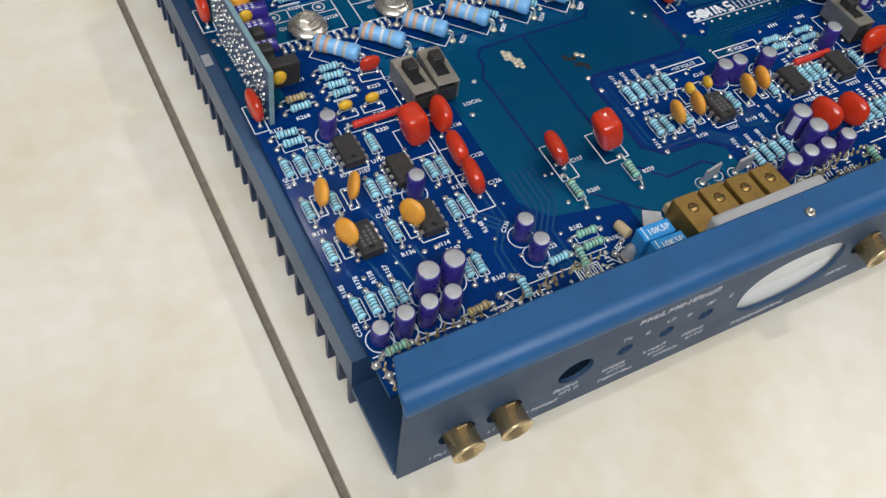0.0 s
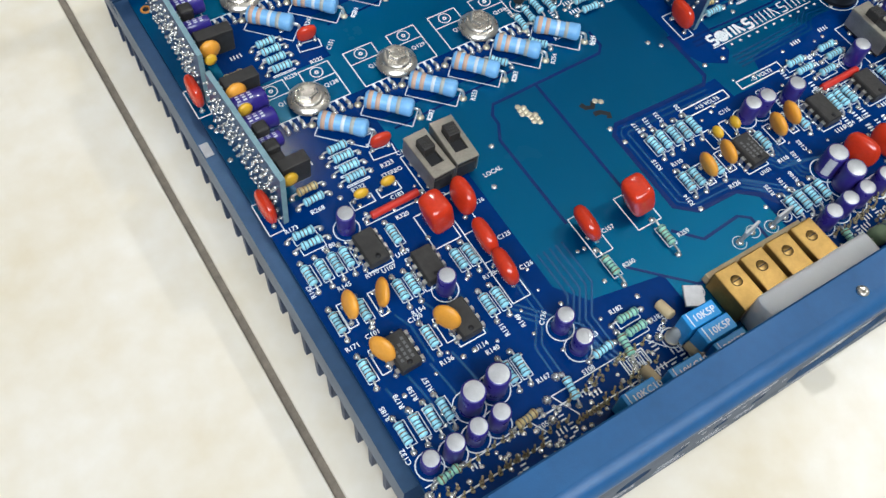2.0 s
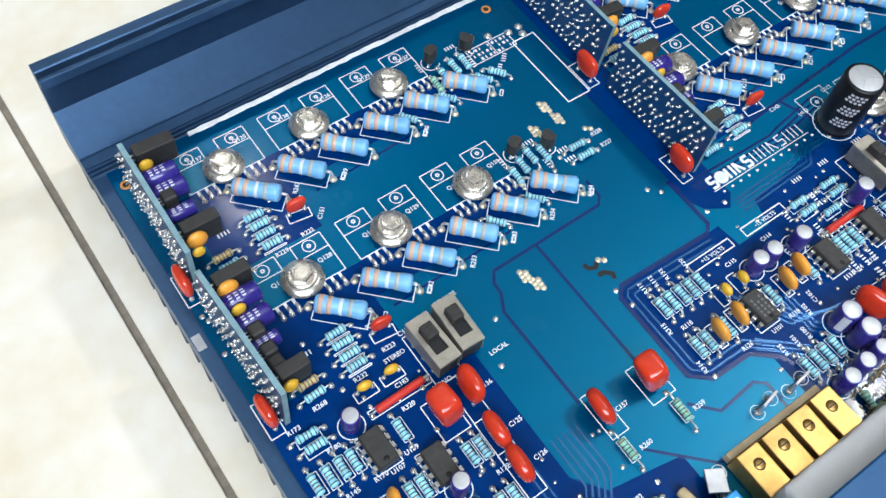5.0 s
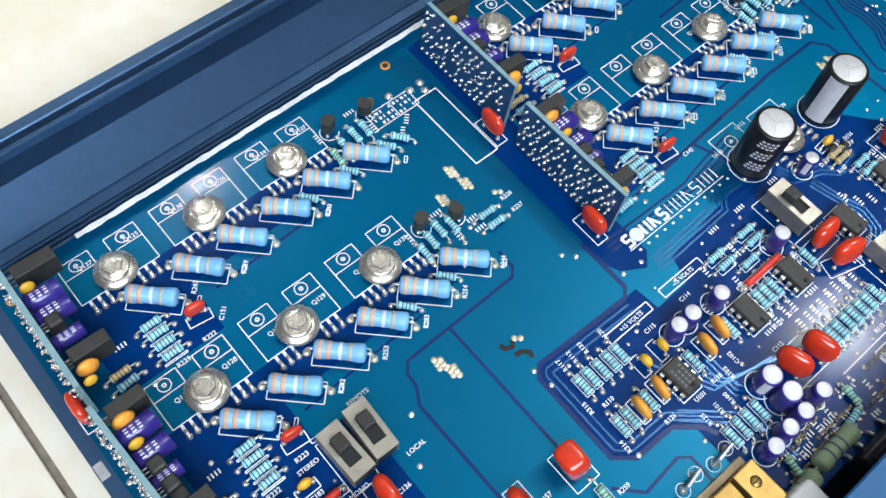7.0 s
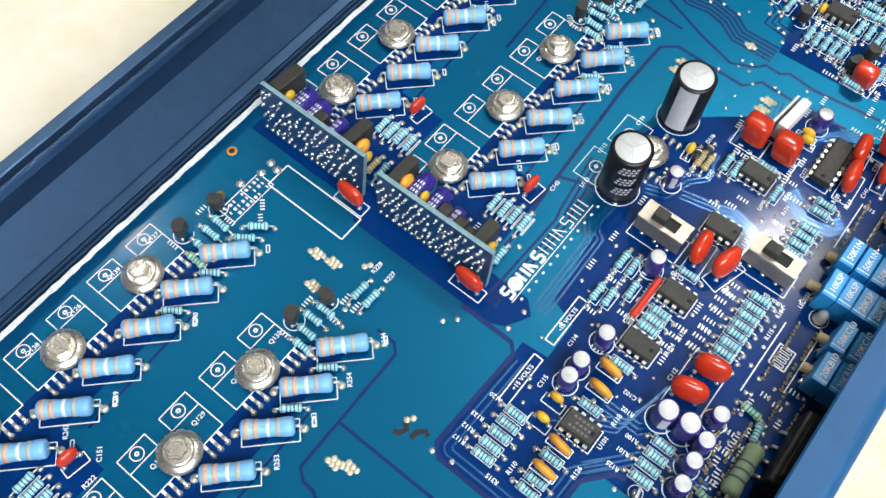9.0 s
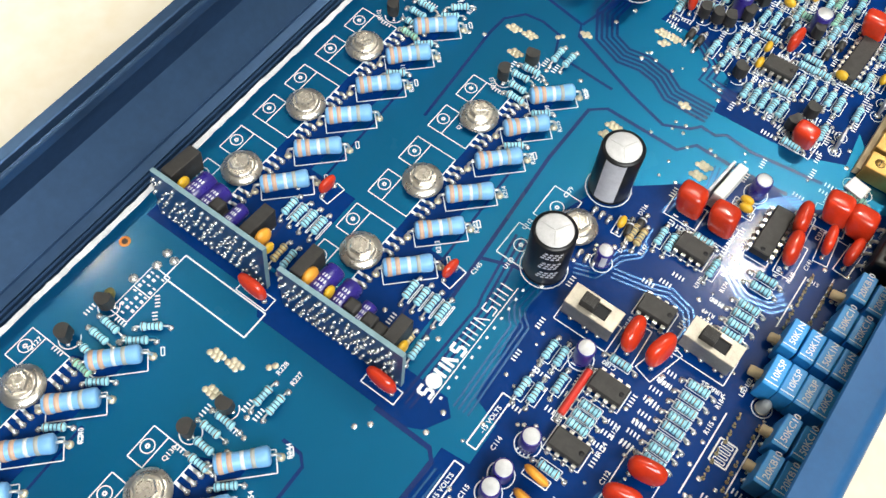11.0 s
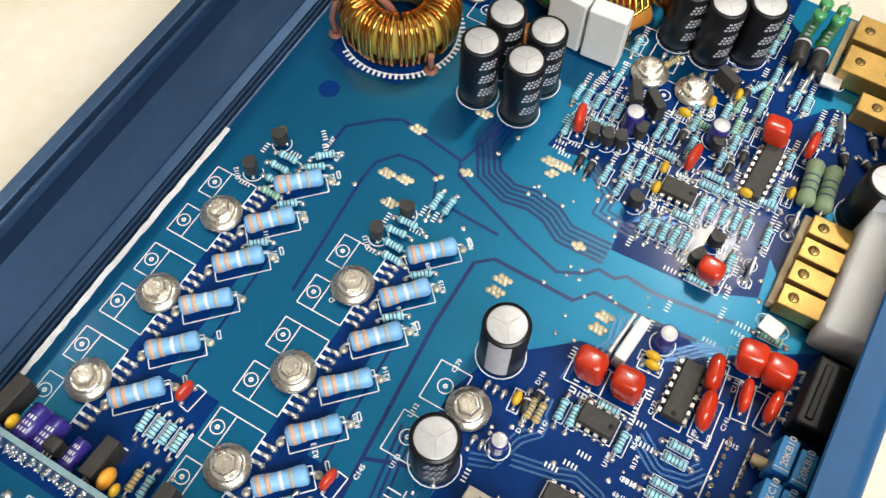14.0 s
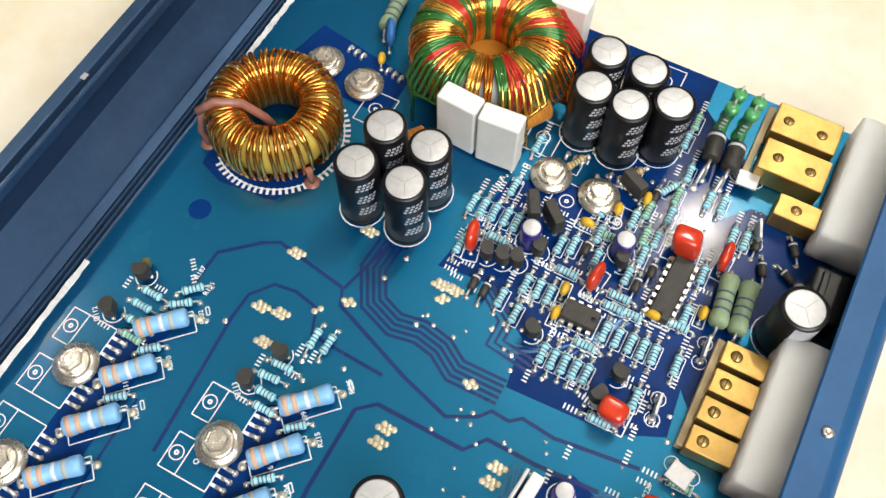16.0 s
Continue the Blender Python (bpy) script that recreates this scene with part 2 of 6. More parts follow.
def prism(bm, outline, z0, z1, mat=0):
    """An upright slab over a plan outline."""
    lo, hi = [bm.verts.new((x, y, z0)) for x, y in outline], [bm.verts.new((x, y, z1)) for x, y in outline]
    n = len(outline)
    faces = [bm.faces.new(lo[::-1]), bm.faces.new(hi)]
    faces += [bm.faces.new((lo[k], lo[(k + 1) % n], hi[(k + 1) % n], hi[k])) for k in range(n)]
    for f in faces:
        f.material_index = mat


def part(name, bm, mats, parent=None, label="", m=None):
    """Links a bmesh, drawn in millimetres, as one mesh object."""
    bmesh.ops.transform(bm, matrix=Matrix.Scale(0.001, 4), verts=bm.verts)
    bmesh.ops.recalc_face_normals(bm, faces=bm.faces)
    mesh = bpy.data.meshes.new(name)
    bm.to_mesh(mesh)
    bm.free()
    for one in mats if isinstance(mats, (list, tuple)) else [mats]:
        mesh.materials.append(one)
    ob = new(name, mesh)
    ob.parent = parent
    if m is not None:
        ob.matrix_basis = m
    if label:
        ob["label"] = label
    return ob


def again(ob, m=None):
    """The same part once more under the same thing."""
    o = ob.copy()
    scene.collection.objects.link(o)
    o.matrix_basis = m if m is not None else ob.matrix_basis
    return o


def spot(u, v, angle=0.0, h=0.0, tip=0.0):
    return pose(u * 0.001, v * 0.001, ZB + h * 0.001, tip, 0, angle)


MADE = {}
PLACED = []


def put(kind, u, v, angle=0.0, h=0.0, *args, jitter=1.0):
    """One more of a kind; the first is built, the rest are copies."""
    rng = random.Random(int(u * 31 + v * 977))
    at = spot(u + jitter * rng.uniform(-0.15, 0.15), v + jitter * rng.uniform(-0.15, 0.15), angle + jitter * rng.uniform(-2.2, 2.2), h)
    key = (kind, args)
    PLACED.append((u, v))
    if key in MADE:
        return copy_thing(MADE[key], at)
    MADE[key] = kind(*args)
    MADE[key].matrix_basis = at
    return MADE[key]


def thing(name, label, category, group=""):
    return tagged(new(name), label, category, group)


# ---- kinds of components ----
def wire_end(bm, x, inner, z, r=0.28):
    s = 1 if x > 0 else -1
    tube(bm, [(x, 0, 0.1), (x, 0, z * 0.55), (x - s * 0.25, 0, z * 0.9), (x - s * 0.8, 0, z), (inner, 0, z)], r, 6)
    blob(bm, x, 0, 0.95, 0.8, 1)


BANDS = [[M_BAND_DARK, M_BAND_BROWN, M_BAND_DARK, M_BAND_BROWN, M_BAND_DARK],
         [M_BAND_BROWN, M_BAND_DARK, M_BAND_DARK, M_BAND_DARK, M_BAND_BROWN],
         [M_BAND_DARK, M_BAND_DARK, M_BAND_BROWN, M_BAND_DARK, M_BAND_DARK]]


def resistor(colour="blue", bands=0, pitch=9.8):
    words = {"blue": "small pale-blue banded resistor soldered flat on the board", "green": "small green banded resistor soldered flat on the board",
             "tan": "small tan banded resistor soldered flat on the board"}[colour]
    root = thing("resistor", words, "resistor", "resistors on the board")
    lacquer = {"blue": M_RES, "green": M_RES_GREEN, "tan": M_RES_TAN}[colour]
    z, half = 1.55, 3.05
    along = Matrix.Translation((0, 0, z)) @ Matrix.Rotation(math.pi / 2, 4, "Y")
    prof = [(0.35, -half), (0.95, -half + 0.15), (1.22, -half + 0.5), (1.22, -half + 1.2), (1.0, -half + 1.6), (1.0, half - 1.6), (1.22, half - 1.2), (1.22, half - 0.5), (0.95, half - 0.15), (0.35, half)]
    bm = bmesh.new()
    lathe(bm, prof, 12, along)
    body = part("body", bm, lacquer, root)
    for k, x in enumerate((-2.25, -1.0, 0.0, 1.0, 2.2)):
        bm = bmesh.new()
        r = 1.25 if abs(x) > 2 else 1.03
        lathe(bm, [(r - 0.1, x - 0.17), (r, x - 0.15), (r, x + 0.15), (r - 0.1, x + 0.17)], 12, along, caps=False)
        part("band", bm, BANDS[bands][k], body)
    for s in (-1, 1):
        bm = bmesh.new()
        wire_end(bm, s * pitch / 2, s * half * 0.95, z)
        part("lead", bm, [M_WIRE, M_SOLDER], root)
    return root


def power_resistor():
    root = thing("power_resistor", "sky-blue power resistor with orange bands standing off the board", "resistor", "power resistors")
    z, half = 3.6, 7.2
    along = Matrix.Translation((0, 0, z)) @ Matrix.Rotation(math.pi / 2, 4, "Y")
    bm = bmesh.new()
    lathe(bm, [(0.6, -half), (2.0, -half + 0.1), (2.6, -half + 0.6), (2.7, -half + 1.6), (2.62, -half + 3.2), (2.4, -half + 3.9), (2.36, 0), (2.4, half - 3.9), (2.62, half - 3.2), (2.7, half - 1.6), (2.6, half - 0.6), (2.0, half - 0.1), (0.6, half)], 20, along)
    body = part("body", bm, M_POWER, root)
    # the white ring in the middle is the body's glare, put on as colour
    for x, w, mat, r in ((-5.4, 1.3, M_BAND_ORANGE, 2.73), (-3.0, 1.3, M_BAND_ORANGE, 2.55), (0.2, 1.0, M_BAND_GLARE, 2.42), (2.9, 1.1, M_BAND_GOLD, 2.5)):
        bm = bmesh.new()
        lathe(bm, [(r - 0.15, x - w / 2 - 0.03), (r, x - w / 2), (r, x + w / 2), (r - 0.15, x + w / 2 + 0.03)], 20, along, caps=False)
        part("band", bm, mat, body)
    for s in (-1, 1):
        bm = bmesh.new()
        x = s * 9.3
        tube(bm, [(x, 0, 0.1), (x, 0, 2.2), (x - s * 0.4, 0, 3.3), (x - s * 1.0, 0, z), (s * half * 0.97, 0, z)], 0.42, 8)
        blob(bm, x, 0, 1.25, 0.9, 1)
        part("lead", bm, [M_WIRE, M_VIA], root)
    return root


def electrolytic(dia, high, colour="violet", stripe=0.0):
    words = "small violet electrolytic capacitor with a silver top" if colour == "violet" else "tall black electrolytic capacitor with a vented silver top"
    root = thing("electrolytic_capacitor", words, "capacitor", "%s electrolytic capacitors" % colour)
    r = dia / 2
    bm = bmesh.new()
    lathe(bm, [(r * 0.9, 0.2), (r, 0.5), (r, 0.9), (r * 0.95, 1.3), (r, 1.8), (r, high - 0.5), (r * 0.96, high - 0.08), (r * 0.74, high + 0.02)], 28)
    sleeve = part("sleeve", bm, M_ELEC if colour == "violet" else M_BLACK, root)
    bm = bmesh.new()
    lid = 0.85 if colour == "violet" else 0.82
    lathe(bm, [(r * lid, high - 0.2), (r * lid, high + 0.06), (r * lid * 0.95, high + 0.1), (0.05, high + 0.1)], 28)
    top = part("top", bm, M_ALU, root, "bare aluminium top")
    if colour != "violet":
        for a in (90, 210, 330):
            bm = bmesh.new()
            box(bm, (r * 0.36, 0, high + 0.1), (r * 0.66, 0.3, 0.1))
            part("vent_score", bm, M_TAPE, top, m=pose(0, 0, 0, 0, 0, a))
    bm = bmesh.new()
    n = 8
    width = 0.75 if colour == "violet" else 1.0
    for k in range(n):
        a0, a1 = stripe + width * (k / n - 0.5), stripe + width * ((k + 1) / n - 0.5)
        q = [bm.verts.new(((r + 0.05) * math.cos(a), (r + 0.05) * math.sin(a), z)) for a, z in ((a0, 1.9), (a1, 1.9), (a1, high - 0.6), (a0, high - 0.6))]
        bm.faces.new(q).smooth = True
    part("stripe", bm, M_STRIPE, sleeve, "pale polarity stripe")
    if colour != "violet":
        for j in range(3):                      # small unreadable print
            for row in range(3):
                bm = bmesh.new()
                a0 = stripe + 2.6 + 0.07 * row
                z0 = high * (0.25 + 0.25 * j) + row * 1.3
                for k in range(4):
                    a, b = a0 + 0.22 * k, a0 + 0.22 * k + 0.15
                    q = [bm.verts.new(((r + 0.05) * math.cos(w), (r + 0.05) * math.sin(w), z)) for w, z in ((a, z0), (b, z0), (b, z0 + 0.8), (a, z0 + 0.8))]
                    bm.faces.new(q)
                part("print_bar", bm, M_STRIPE, sleeve)
    return root


def film_capacitor(wide, high, thick, pitch, lean=0.0):
    root = thing("film_capacitor", "glossy red dipped film capacitor standing on two leads", "capacitor", "red film capacitors")
    bm = bmesh.new()
    bmesh.ops.create_uvsphere(bm, u_segments=22, v_segments=14, radius=1.0)
    for v in bm.verts:                          # a soft-cornered pillow
        x, y, z = v.co
        e = 0.72 if thick < 6 else 0.42
        sx, sy, sz = (math.copysign(abs(c) ** e, c) for c in (x, y, z))
        k = 1 - 0.10 * max(0, -sz)
        v.co = (sx * wide / 2 * k + (0.9 if thick > 6 else 0.4) * sz, math.copysign(abs(y) ** (0.85 if thick < 6 else 0.55), y) * thick / 2, sz * high / 2 + high / 2 + 1.4)
    for f in bm.faces:
        f.smooth = True
    if lean:
        bmesh.ops.rotate(bm, cent=(0, 0, 1), matrix=Matrix.Rotation(radians(lean), 3, "X"), verts=bm.verts)
    part("body", bm, M_FILM, root)
    for s in (-1, 1):
        bm = bmesh.new()
        tube(bm, [(s * pitch / 2, 0, 0), (s * pitch / 2, 0, 1.2), (s * min(pitch / 2, wide * 0.38), 0, 2.6)], 0.32)
        blob(bm, s * pitch / 2, 0, 0.85, 0.8, 1)
        part("lead", bm, [M_WIRE, M_SOLDER], root)
    return root


def disc_capacitor(dia=7.7, thick=2.4, pitch=5.0, lean=14.0):
    root = thing("disc_capacitor", "orange ceramic disc capacitor standing on two wire leads", "capacitor", "orange disc capacitors")
    bm = bmesh.new()
    r = dia / 2
    m = Matrix.Translation((0, 0, 1.9)) @ Matrix.Rotation(radians(lean), 4, "X") @ Matrix.Translation((0, 0, r)) @ Matrix.Rotation(math.pi / 2, 4, "X")
    lathe(bm, [(0.1, -thick / 2), (r * 0.55, -thick / 2), (r * 0.85, -thick * 0.36), (r, -thick * 0.1), (r, thick * 0.1), (r * 0.85, thick * 0.36), (r * 0.55, thick / 2), (0.1, thick / 2)], 24, m)
    part("body", bm, M_DISC, root)
    for s in (-1, 1):
        bm = bmesh.new()
        tube(bm, [(s * pitch / 2, 0, 0), (s * pitch / 2, 0, 1.3), (s * pitch * 0.42, 0, 2.2), (s * pitch * 0.32, 0, 3.4)], 0.3)
        lathe(bm, [(0.35, 2.0), (0.5, 2.7), (0.6, 3.4)], 8, Matrix.Translation((s * pitch * 0.38, 0, 0)), [2, 2])
        blob(bm, s * pitch / 2, 0, 0.85, 0.8, 1)
        part("lead", bm, [M_WIRE, M_SOLDER, M_DISC], root)
    return root


def bead_capacitor(pitch=4.6):
    root = thing("bead_capacitor", "small yellow epoxy bead capacitor on two leads", "capacitor", "yellow bead capacitors")
    bm = bmesh.new()
    bmesh.ops.create_uvsphere(bm, u_segments=14, v_segments=10, radius=1.0, matrix=Matrix.Translation((0, 0, 3.0)) @ Matrix.Diagonal((2.2, 1.25, 1.75, 1)))
    for f in bm.faces:
        f.smooth = True
    part("body", bm, M_BEAD, root)
    for s in (-1, 1):
        bm = bmesh.new()
        tube(bm, [(s * pitch / 2, 0, 0), (s * pitch / 2, 0, 1.0), (s * 1.2, 0, 2.0)], 0.26)
        blob(bm, s * pitch / 2, 0, 0.8, 0.7, 1)
        part("lead", bm, [M_WIRE, M_SOLDER], root)
    return root


def chip(pins=8, marked=False):
    """A dual-in-line chip, its long side along x."""
    root = thing("integrated_circuit", "black %d-pin chip with two rows of silver pins" % pins, "chip", "integrated circuits")
    n = pins // 2
    length = n * 2.54 + 0.3
    bm = bmesh.new()
    box(bm, (0, 0, 2.3), (length, 6.4, 3.3), 0.35, seg=1)
    for v in bm.verts:
        if abs(v.co.z - 2.3) > 1.2:
            v.co.y *= 0.93
            v.co.x *= 0.975
    part("body", bm, M_IC, root)
    bm = bmesh.new()
    lathe(bm, [(0.75, 3.9), (0.75, 3.97), (0.1, 3.97)], 14, Matrix.Translation((-length / 2 + 1.5, 0, 0)))
    part("notch_dot", bm, M_HOLE, root)
    if marked:
        for k in range(3):
            bm = bmesh.new()
            for j in range(5 - (k == 1)):
                box(bm, (-2.6 + j * 1.3, 1.5 - 1.5 * k, 3.97), (0.85, 0.75, 0.04))
            part("print_bar", bm, M_INK, root)
    first = None
    for k in range(n):
        for s in (-1, 1):
            m = pose((-(n - 1) / 2 + k) * 0.00254, 0, 0, 0, 0, 0 if s > 0 else 180)
            if first is None:
                bm = bmesh.new()
                box(bm, (0, 3.55, 2.5), (1.3, 0.9, 0.28))
                box(bm, (0, 3.95, 1.6), (1.15, 0.28, 1.9))
                box(bm, (0, 3.95, 0.5), (0.55, 0.28, 1.0))
                blob(bm, 0, 3.95, 0.8, 0.7, 1)
                first = part("pin", bm, [M_PIN, M_SOLDER], root, m=m)
            else:
                again(first, m)
    return root


def clamp_screw():
    root = thing("clamp_screw", "nickel hex-head screw with a broad domed washer", "screw", "clamp screws")
    bm = bmesh.new()
    lathe(bm, [(6.1, 1.2), (6.25, 1.5), (6.15, 1.9), (5.7, 2.35), (5.0, 2.75), (4.4, 3.1)], 36)
    part("washer", bm, M_STEEL, root)
    bm = bmesh.new()
    lathe(bm, [(4.4, 3.1), (4.5, 3.5), (4.4, 3.9), (3.7, 4.1)], 30)
    part("spring_washer", bm, M_STEEL, root)
    bm = bmesh.new()
    lathe(bm, [(3.2, 3.9), (3.3, 4.2), (3.3, 5.3), (2.9, 5.7), (2.2, 5.75), (2.0, 5.4), (0.1, 5.35)], 6)
    for f in bm.faces:
        f.smooth = False
    part("hex_head", bm, M_STEEL, root)
    bm = bmesh.new()
    box(bm, (0, 0, 5.5), (4.0, 0.8, 0.3), 0.05)
    part("slot", bm, M_STEEL, root)
    bm = bmesh.new()
    lathe(bm, [(2.6, 0), (2.6, 1.4)], 12)
    part("shank", bm, M_STEEL, root)
    return root


def small_transistor():
    root = thing("transistor", "small black half-round transistor on three leads", "transistor", "small transistors")
    bm = bmesh.new()
    out = [(2.3 * math.cos(a), 2.3 * math.sin(a)) for a in [radians(-38 + k * 256 / 14) for k in range(15)]]
    prism(bm, out, 2.2, 6.6)
    part("body", bm, M_IC, root)
    for k in (-1, 0, 1):
        bm = bmesh.new()
        tube(bm, [(k * 1.6, 0, 0), (k * 1.6, 0, 1.0), (k * 1.1, 0, 2.4)], 0.26)
        blob(bm, k * 1.6, 0, 0.7, 0.6, 1)
        part("lead", bm, [M_WIRE, M_SOLDER], root)
    return root


def slide_switch():
    """A slide switch, its long side along x."""
    root = thing("slide_switch", "steel-framed slide switch with a black slider", "switch", "slide switches")
    bm = bmesh.new()
    box(bm, (0, 0, 3.4), (14.6, 6.0, 5.2), 0.2)
    part("base", bm, M_IC, root)
    bm = bmesh.new()
    for s in (-1, 1):
        box(bm, (0, s * 3.35, 5.2), (15.2, 0.4, 6.4), 0.1, seg=1)
        box(bm, (s * 6.0, 0, 8.6), (3.6, 7.1, 0.5), 0.12, seg=1)
        box(bm, (0, s * 2.75, 8.6), (9.0, 1.6, 0.5), 0.12, seg=1)
    part("frame", bm, M_SWITCH, root)
    bm = bmesh.new()
    box(bm, (0, 0, 7.9), (8.6, 3.8, 0.4))
    part("well", bm, M_HOLE, root)
    bm = bmesh.new()
    box(bm, (1.9, 0, 9.6), (4.4, 3.6, 3.6), 0.25)
    for k in range(4):
        box(bm, (0.5 + k * 0.95, 0, 11.5), (0.4, 3.3, 0.3), 0.05, seg=1)
    part("slider", bm, M_IC, root)
    for s in (-1, 1):
        for k in range(3):
            bm = bmesh.new()
            box(bm, (-4.5 + 4.5 * k, s * 2.6, 0.6), (0.9, 0.4, 1.4))
            blob(bm, -4.5 + 4.5 * k, s * 2.6, 0.9, 0.7, 1)
            part("pin", bm, [M_WIRE, M_SOLDER], root)
    return root


def trimmer(words):
    """A blue box trimmer; its print reads along x."""
    root = thing("trimmer", "square blue plastic trimmer with white print", "trimmer", "blue trimmers")
    bm = bmesh.new()
    box(bm, (0, 0, 5.4), (9.8, 4.5, 9.8), 0.35, seg=2)
    body = part("body", bm, M_POT, root)
    bm = bmesh.new()
    box(bm, (-3.7, 0, 10.32), (0.3, 3.9, 0.06))
    part("print_line", bm, M_SILK, body)
    text_part(words, 2.6, body, pose(-0.0029, -0.0010, 0.01036, 0, 0, 0))
    for k in (-1, 0, 1):
        bm = bmesh.new()
        tube(bm, [(k * 2.5, 2.4, 0), (k * 2.5, 2.4, 1.4)], 0.35)
        blob(bm, k * 2.5, 2.4, 0.8, 0.7, 1)
        part("pin", bm, [M_WIRE, M_SOLDER], root)
    return root


def text_part(words, size, parent, m, mat=None, name="print"):
    font = bpy.data.curves.new(name, "FONT")
    font.body, font.size, font.resolution_u = words, size * 0.001, 2
    font.offset = size * 0.001 * 0.018
    tmp = bpy.data.objects.new(name, font)
    scene.collection.objects.link(tmp)
    mesh = bpy.data.meshes.new_from_object(tmp)
    bpy.data.objects.remove(tmp)
    bpy.data.curves.remove(font)
    mesh.materials.clear()
    mesh.materials.append(mat or M_SILK)
    ob = new(name, mesh)
    ob.parent = parent
    ob.matrix_basis = m
    return ob


# ---- room: floor tiles, unseen walls and ceiling ----
def slab(name, x0, x1, y0, y1, z0, z1, mat, label="", parent=None, bevel=0.0):
    bm = bmesh.new()
    box(bm, ((x0 + x1) * 500, (y0 + y1) * 500, (z0 + z1) * 500), ((x1 - x0) * 1000, (y1 - y0) * 1000, (z1 - z0) * 1000), bevel)
    ob = part(name, bm, mat, parent, label)
    return ob if parent else tagged(ob, label, name.split("_")[0], "", "structure")


X0, X1, Y0, Y1, HIGH = ROOM
floor = slab("floor", X0, X1, Y0, Y1, -0.05, -0.0012, M_GROUT, "cream ceramic tile floor with grey-brown grout")
GX, TILE, GAP = -0.0119, 0.6, 0.0024
bm = bmesh.new()
box(bm, (0, 0, -1.5), ((TILE - GAP) * 1000, (TILE - GAP) * 1000, 3.0), 0.45)
tile = part("tile", bm, M_FLOOR, floor)
first = True
for i in range(-4, 7):
    for j in range(-2, 6):
        m = pose(GX + (i + 0.5) * TILE, -0.22 + (j + 0.5) * TILE, 0)
        if first:
            tile.matrix_basis, first = m, False
        else:
            again(tile, m)
# unseen shell: walls dark so the board's reflections stay dim, ceiling white for bounce
slab("wall_north", X0, X1, Y1, Y1 + 0.1, -0.05, HIGH, M_WALL, "unseen dark room wall that keeps reflections dim")
slab("wall_east", X1, X1 + 0.1, Y0 - 0.1, Y1 + 0.1, -0.05, HIGH, M_WALL, "unseen dark room wall that keeps reflections dim")
slab("wall_west", X0 - 0.1, X0, Y0 - 0.1, Y1 + 0.1, -0.05, HIGH, M_WALL, "unseen dark room wall that keeps reflections dim")
SOUTH = slab("wall_south", X0, X1, Y0 - 0.1, Y0, -0.05, 1.3, M_WALL, "unseen dark room wall round an assumed window opening")
slab("panel", X0, X1, Y0 - 0.1, Y0, 2.6, HIGH, M_WALL, "", SOUTH)
slab("panel", X0, -1.8, Y0 - 0.1, Y0, 1.3, 2.6, M_WALL, "", SOUTH)
slab("panel", 0.4, X1, Y0 - 0.1, Y0, 1.3, 2.6, M_WALL, "", SOUTH)
slab("ceiling", X0 - 0.1, X1 + 0.1, Y0 - 0.1, Y1 + 0.1, HIGH, HIGH + 0.1, M_CEILING, "unseen plain white ceiling that bounces lamp light")

# ---- heatsink: an extrusion lying on its fins ----
heatsink = thing("heatsink_chassis", "blue anodised aluminium heatsink chassis lying fins down on tiles", "heatsink")
heatsink.matrix_basis = spot(0, 0)
PROFILE = [(228, -14), (222.2, 28.8), (221.2, 30), (218.0, 30), (217.6, 29.7), (217.6, 25), (215.8, 25), (215.8, 29.2), (215.5, 29.5), (214.6, 29.5), (214.3, 29.1),
           (214.3, 26.2), (219.2, 26.0), (221.2, 9.0), (211.2, -2.6), (210.8, -2.2), (210.5, -3.0), (207.4, -3.6), (207.2, -8), (206.3, -8), (206.1, -2.4), (205.3, -2.4), (205.1, -8), (204.3, -8),
           (204.1, -2.0), (203.3, -2.0), (203.1, -8), (202.3, -8), (202.1, -1.6), (201.4, -1.75), (26, -1.75), (26, -14)]


def extrude_u(bm, outline, u0, u1):
    a, b = [bm.verts.new((u0, v, h)) for v, h in outline], [bm.verts.new((u1, v, h)) for v, h in outline]
    n = len(outline)
    bm.faces.new(a), bm.faces.new(b[::-1])
    for k in range(n):
        bm.faces.new((a[k], b[k], b[(k + 1) % n], a[(k + 1) % n]))


bm = bmesh.new()
extrude_u(bm, PROFILE, -1.0, 405.5)
part("extrusion", bm, M_CHASSIS, heatsink)
bm = bmesh.new()
extrude_u(bm, [(-1.1, -13.5), (1.1, -13.5), (0.75, -25.6), (0.4, -26), (-0.4, -26), (-0.75, -25.6)], -1.0, 405.5)
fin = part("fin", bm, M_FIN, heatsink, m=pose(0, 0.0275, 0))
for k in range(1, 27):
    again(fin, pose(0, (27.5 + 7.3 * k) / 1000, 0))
bm = bmesh.new()
extrude_u(bm, [(1.2, -16.2), (25.9, -16.2), (25.9, -14.2), (1.2, -14.2)], -1.0, 405.5)
part("front_tray", bm, M_CHASSIS, heatsink)
bm = bmesh.new()                                    # bright nick on the rim and on the rail
box(bm, (0.6, 137.5, -1.6), (2.6, 5.0, 0.12), 0.04)
part("bare_nick", bm, M_ALU, heatsink)
bm = bmesh.new()
box(bm, (299.8, 217.3, 29.9), (2.2, 1.6, 0.5), 0.2)
part("bare_nick", bm, M_ALU, heatsink)

# ---- front panel, with its openings cut through ----
panel = thing("front_panel", "blue steel front panel with jacks, holes and pale print", "panel")
panel.matrix_basis = spot(0, 0)
bm = bmesh.new()
LO, HI = -16.5, 17.4


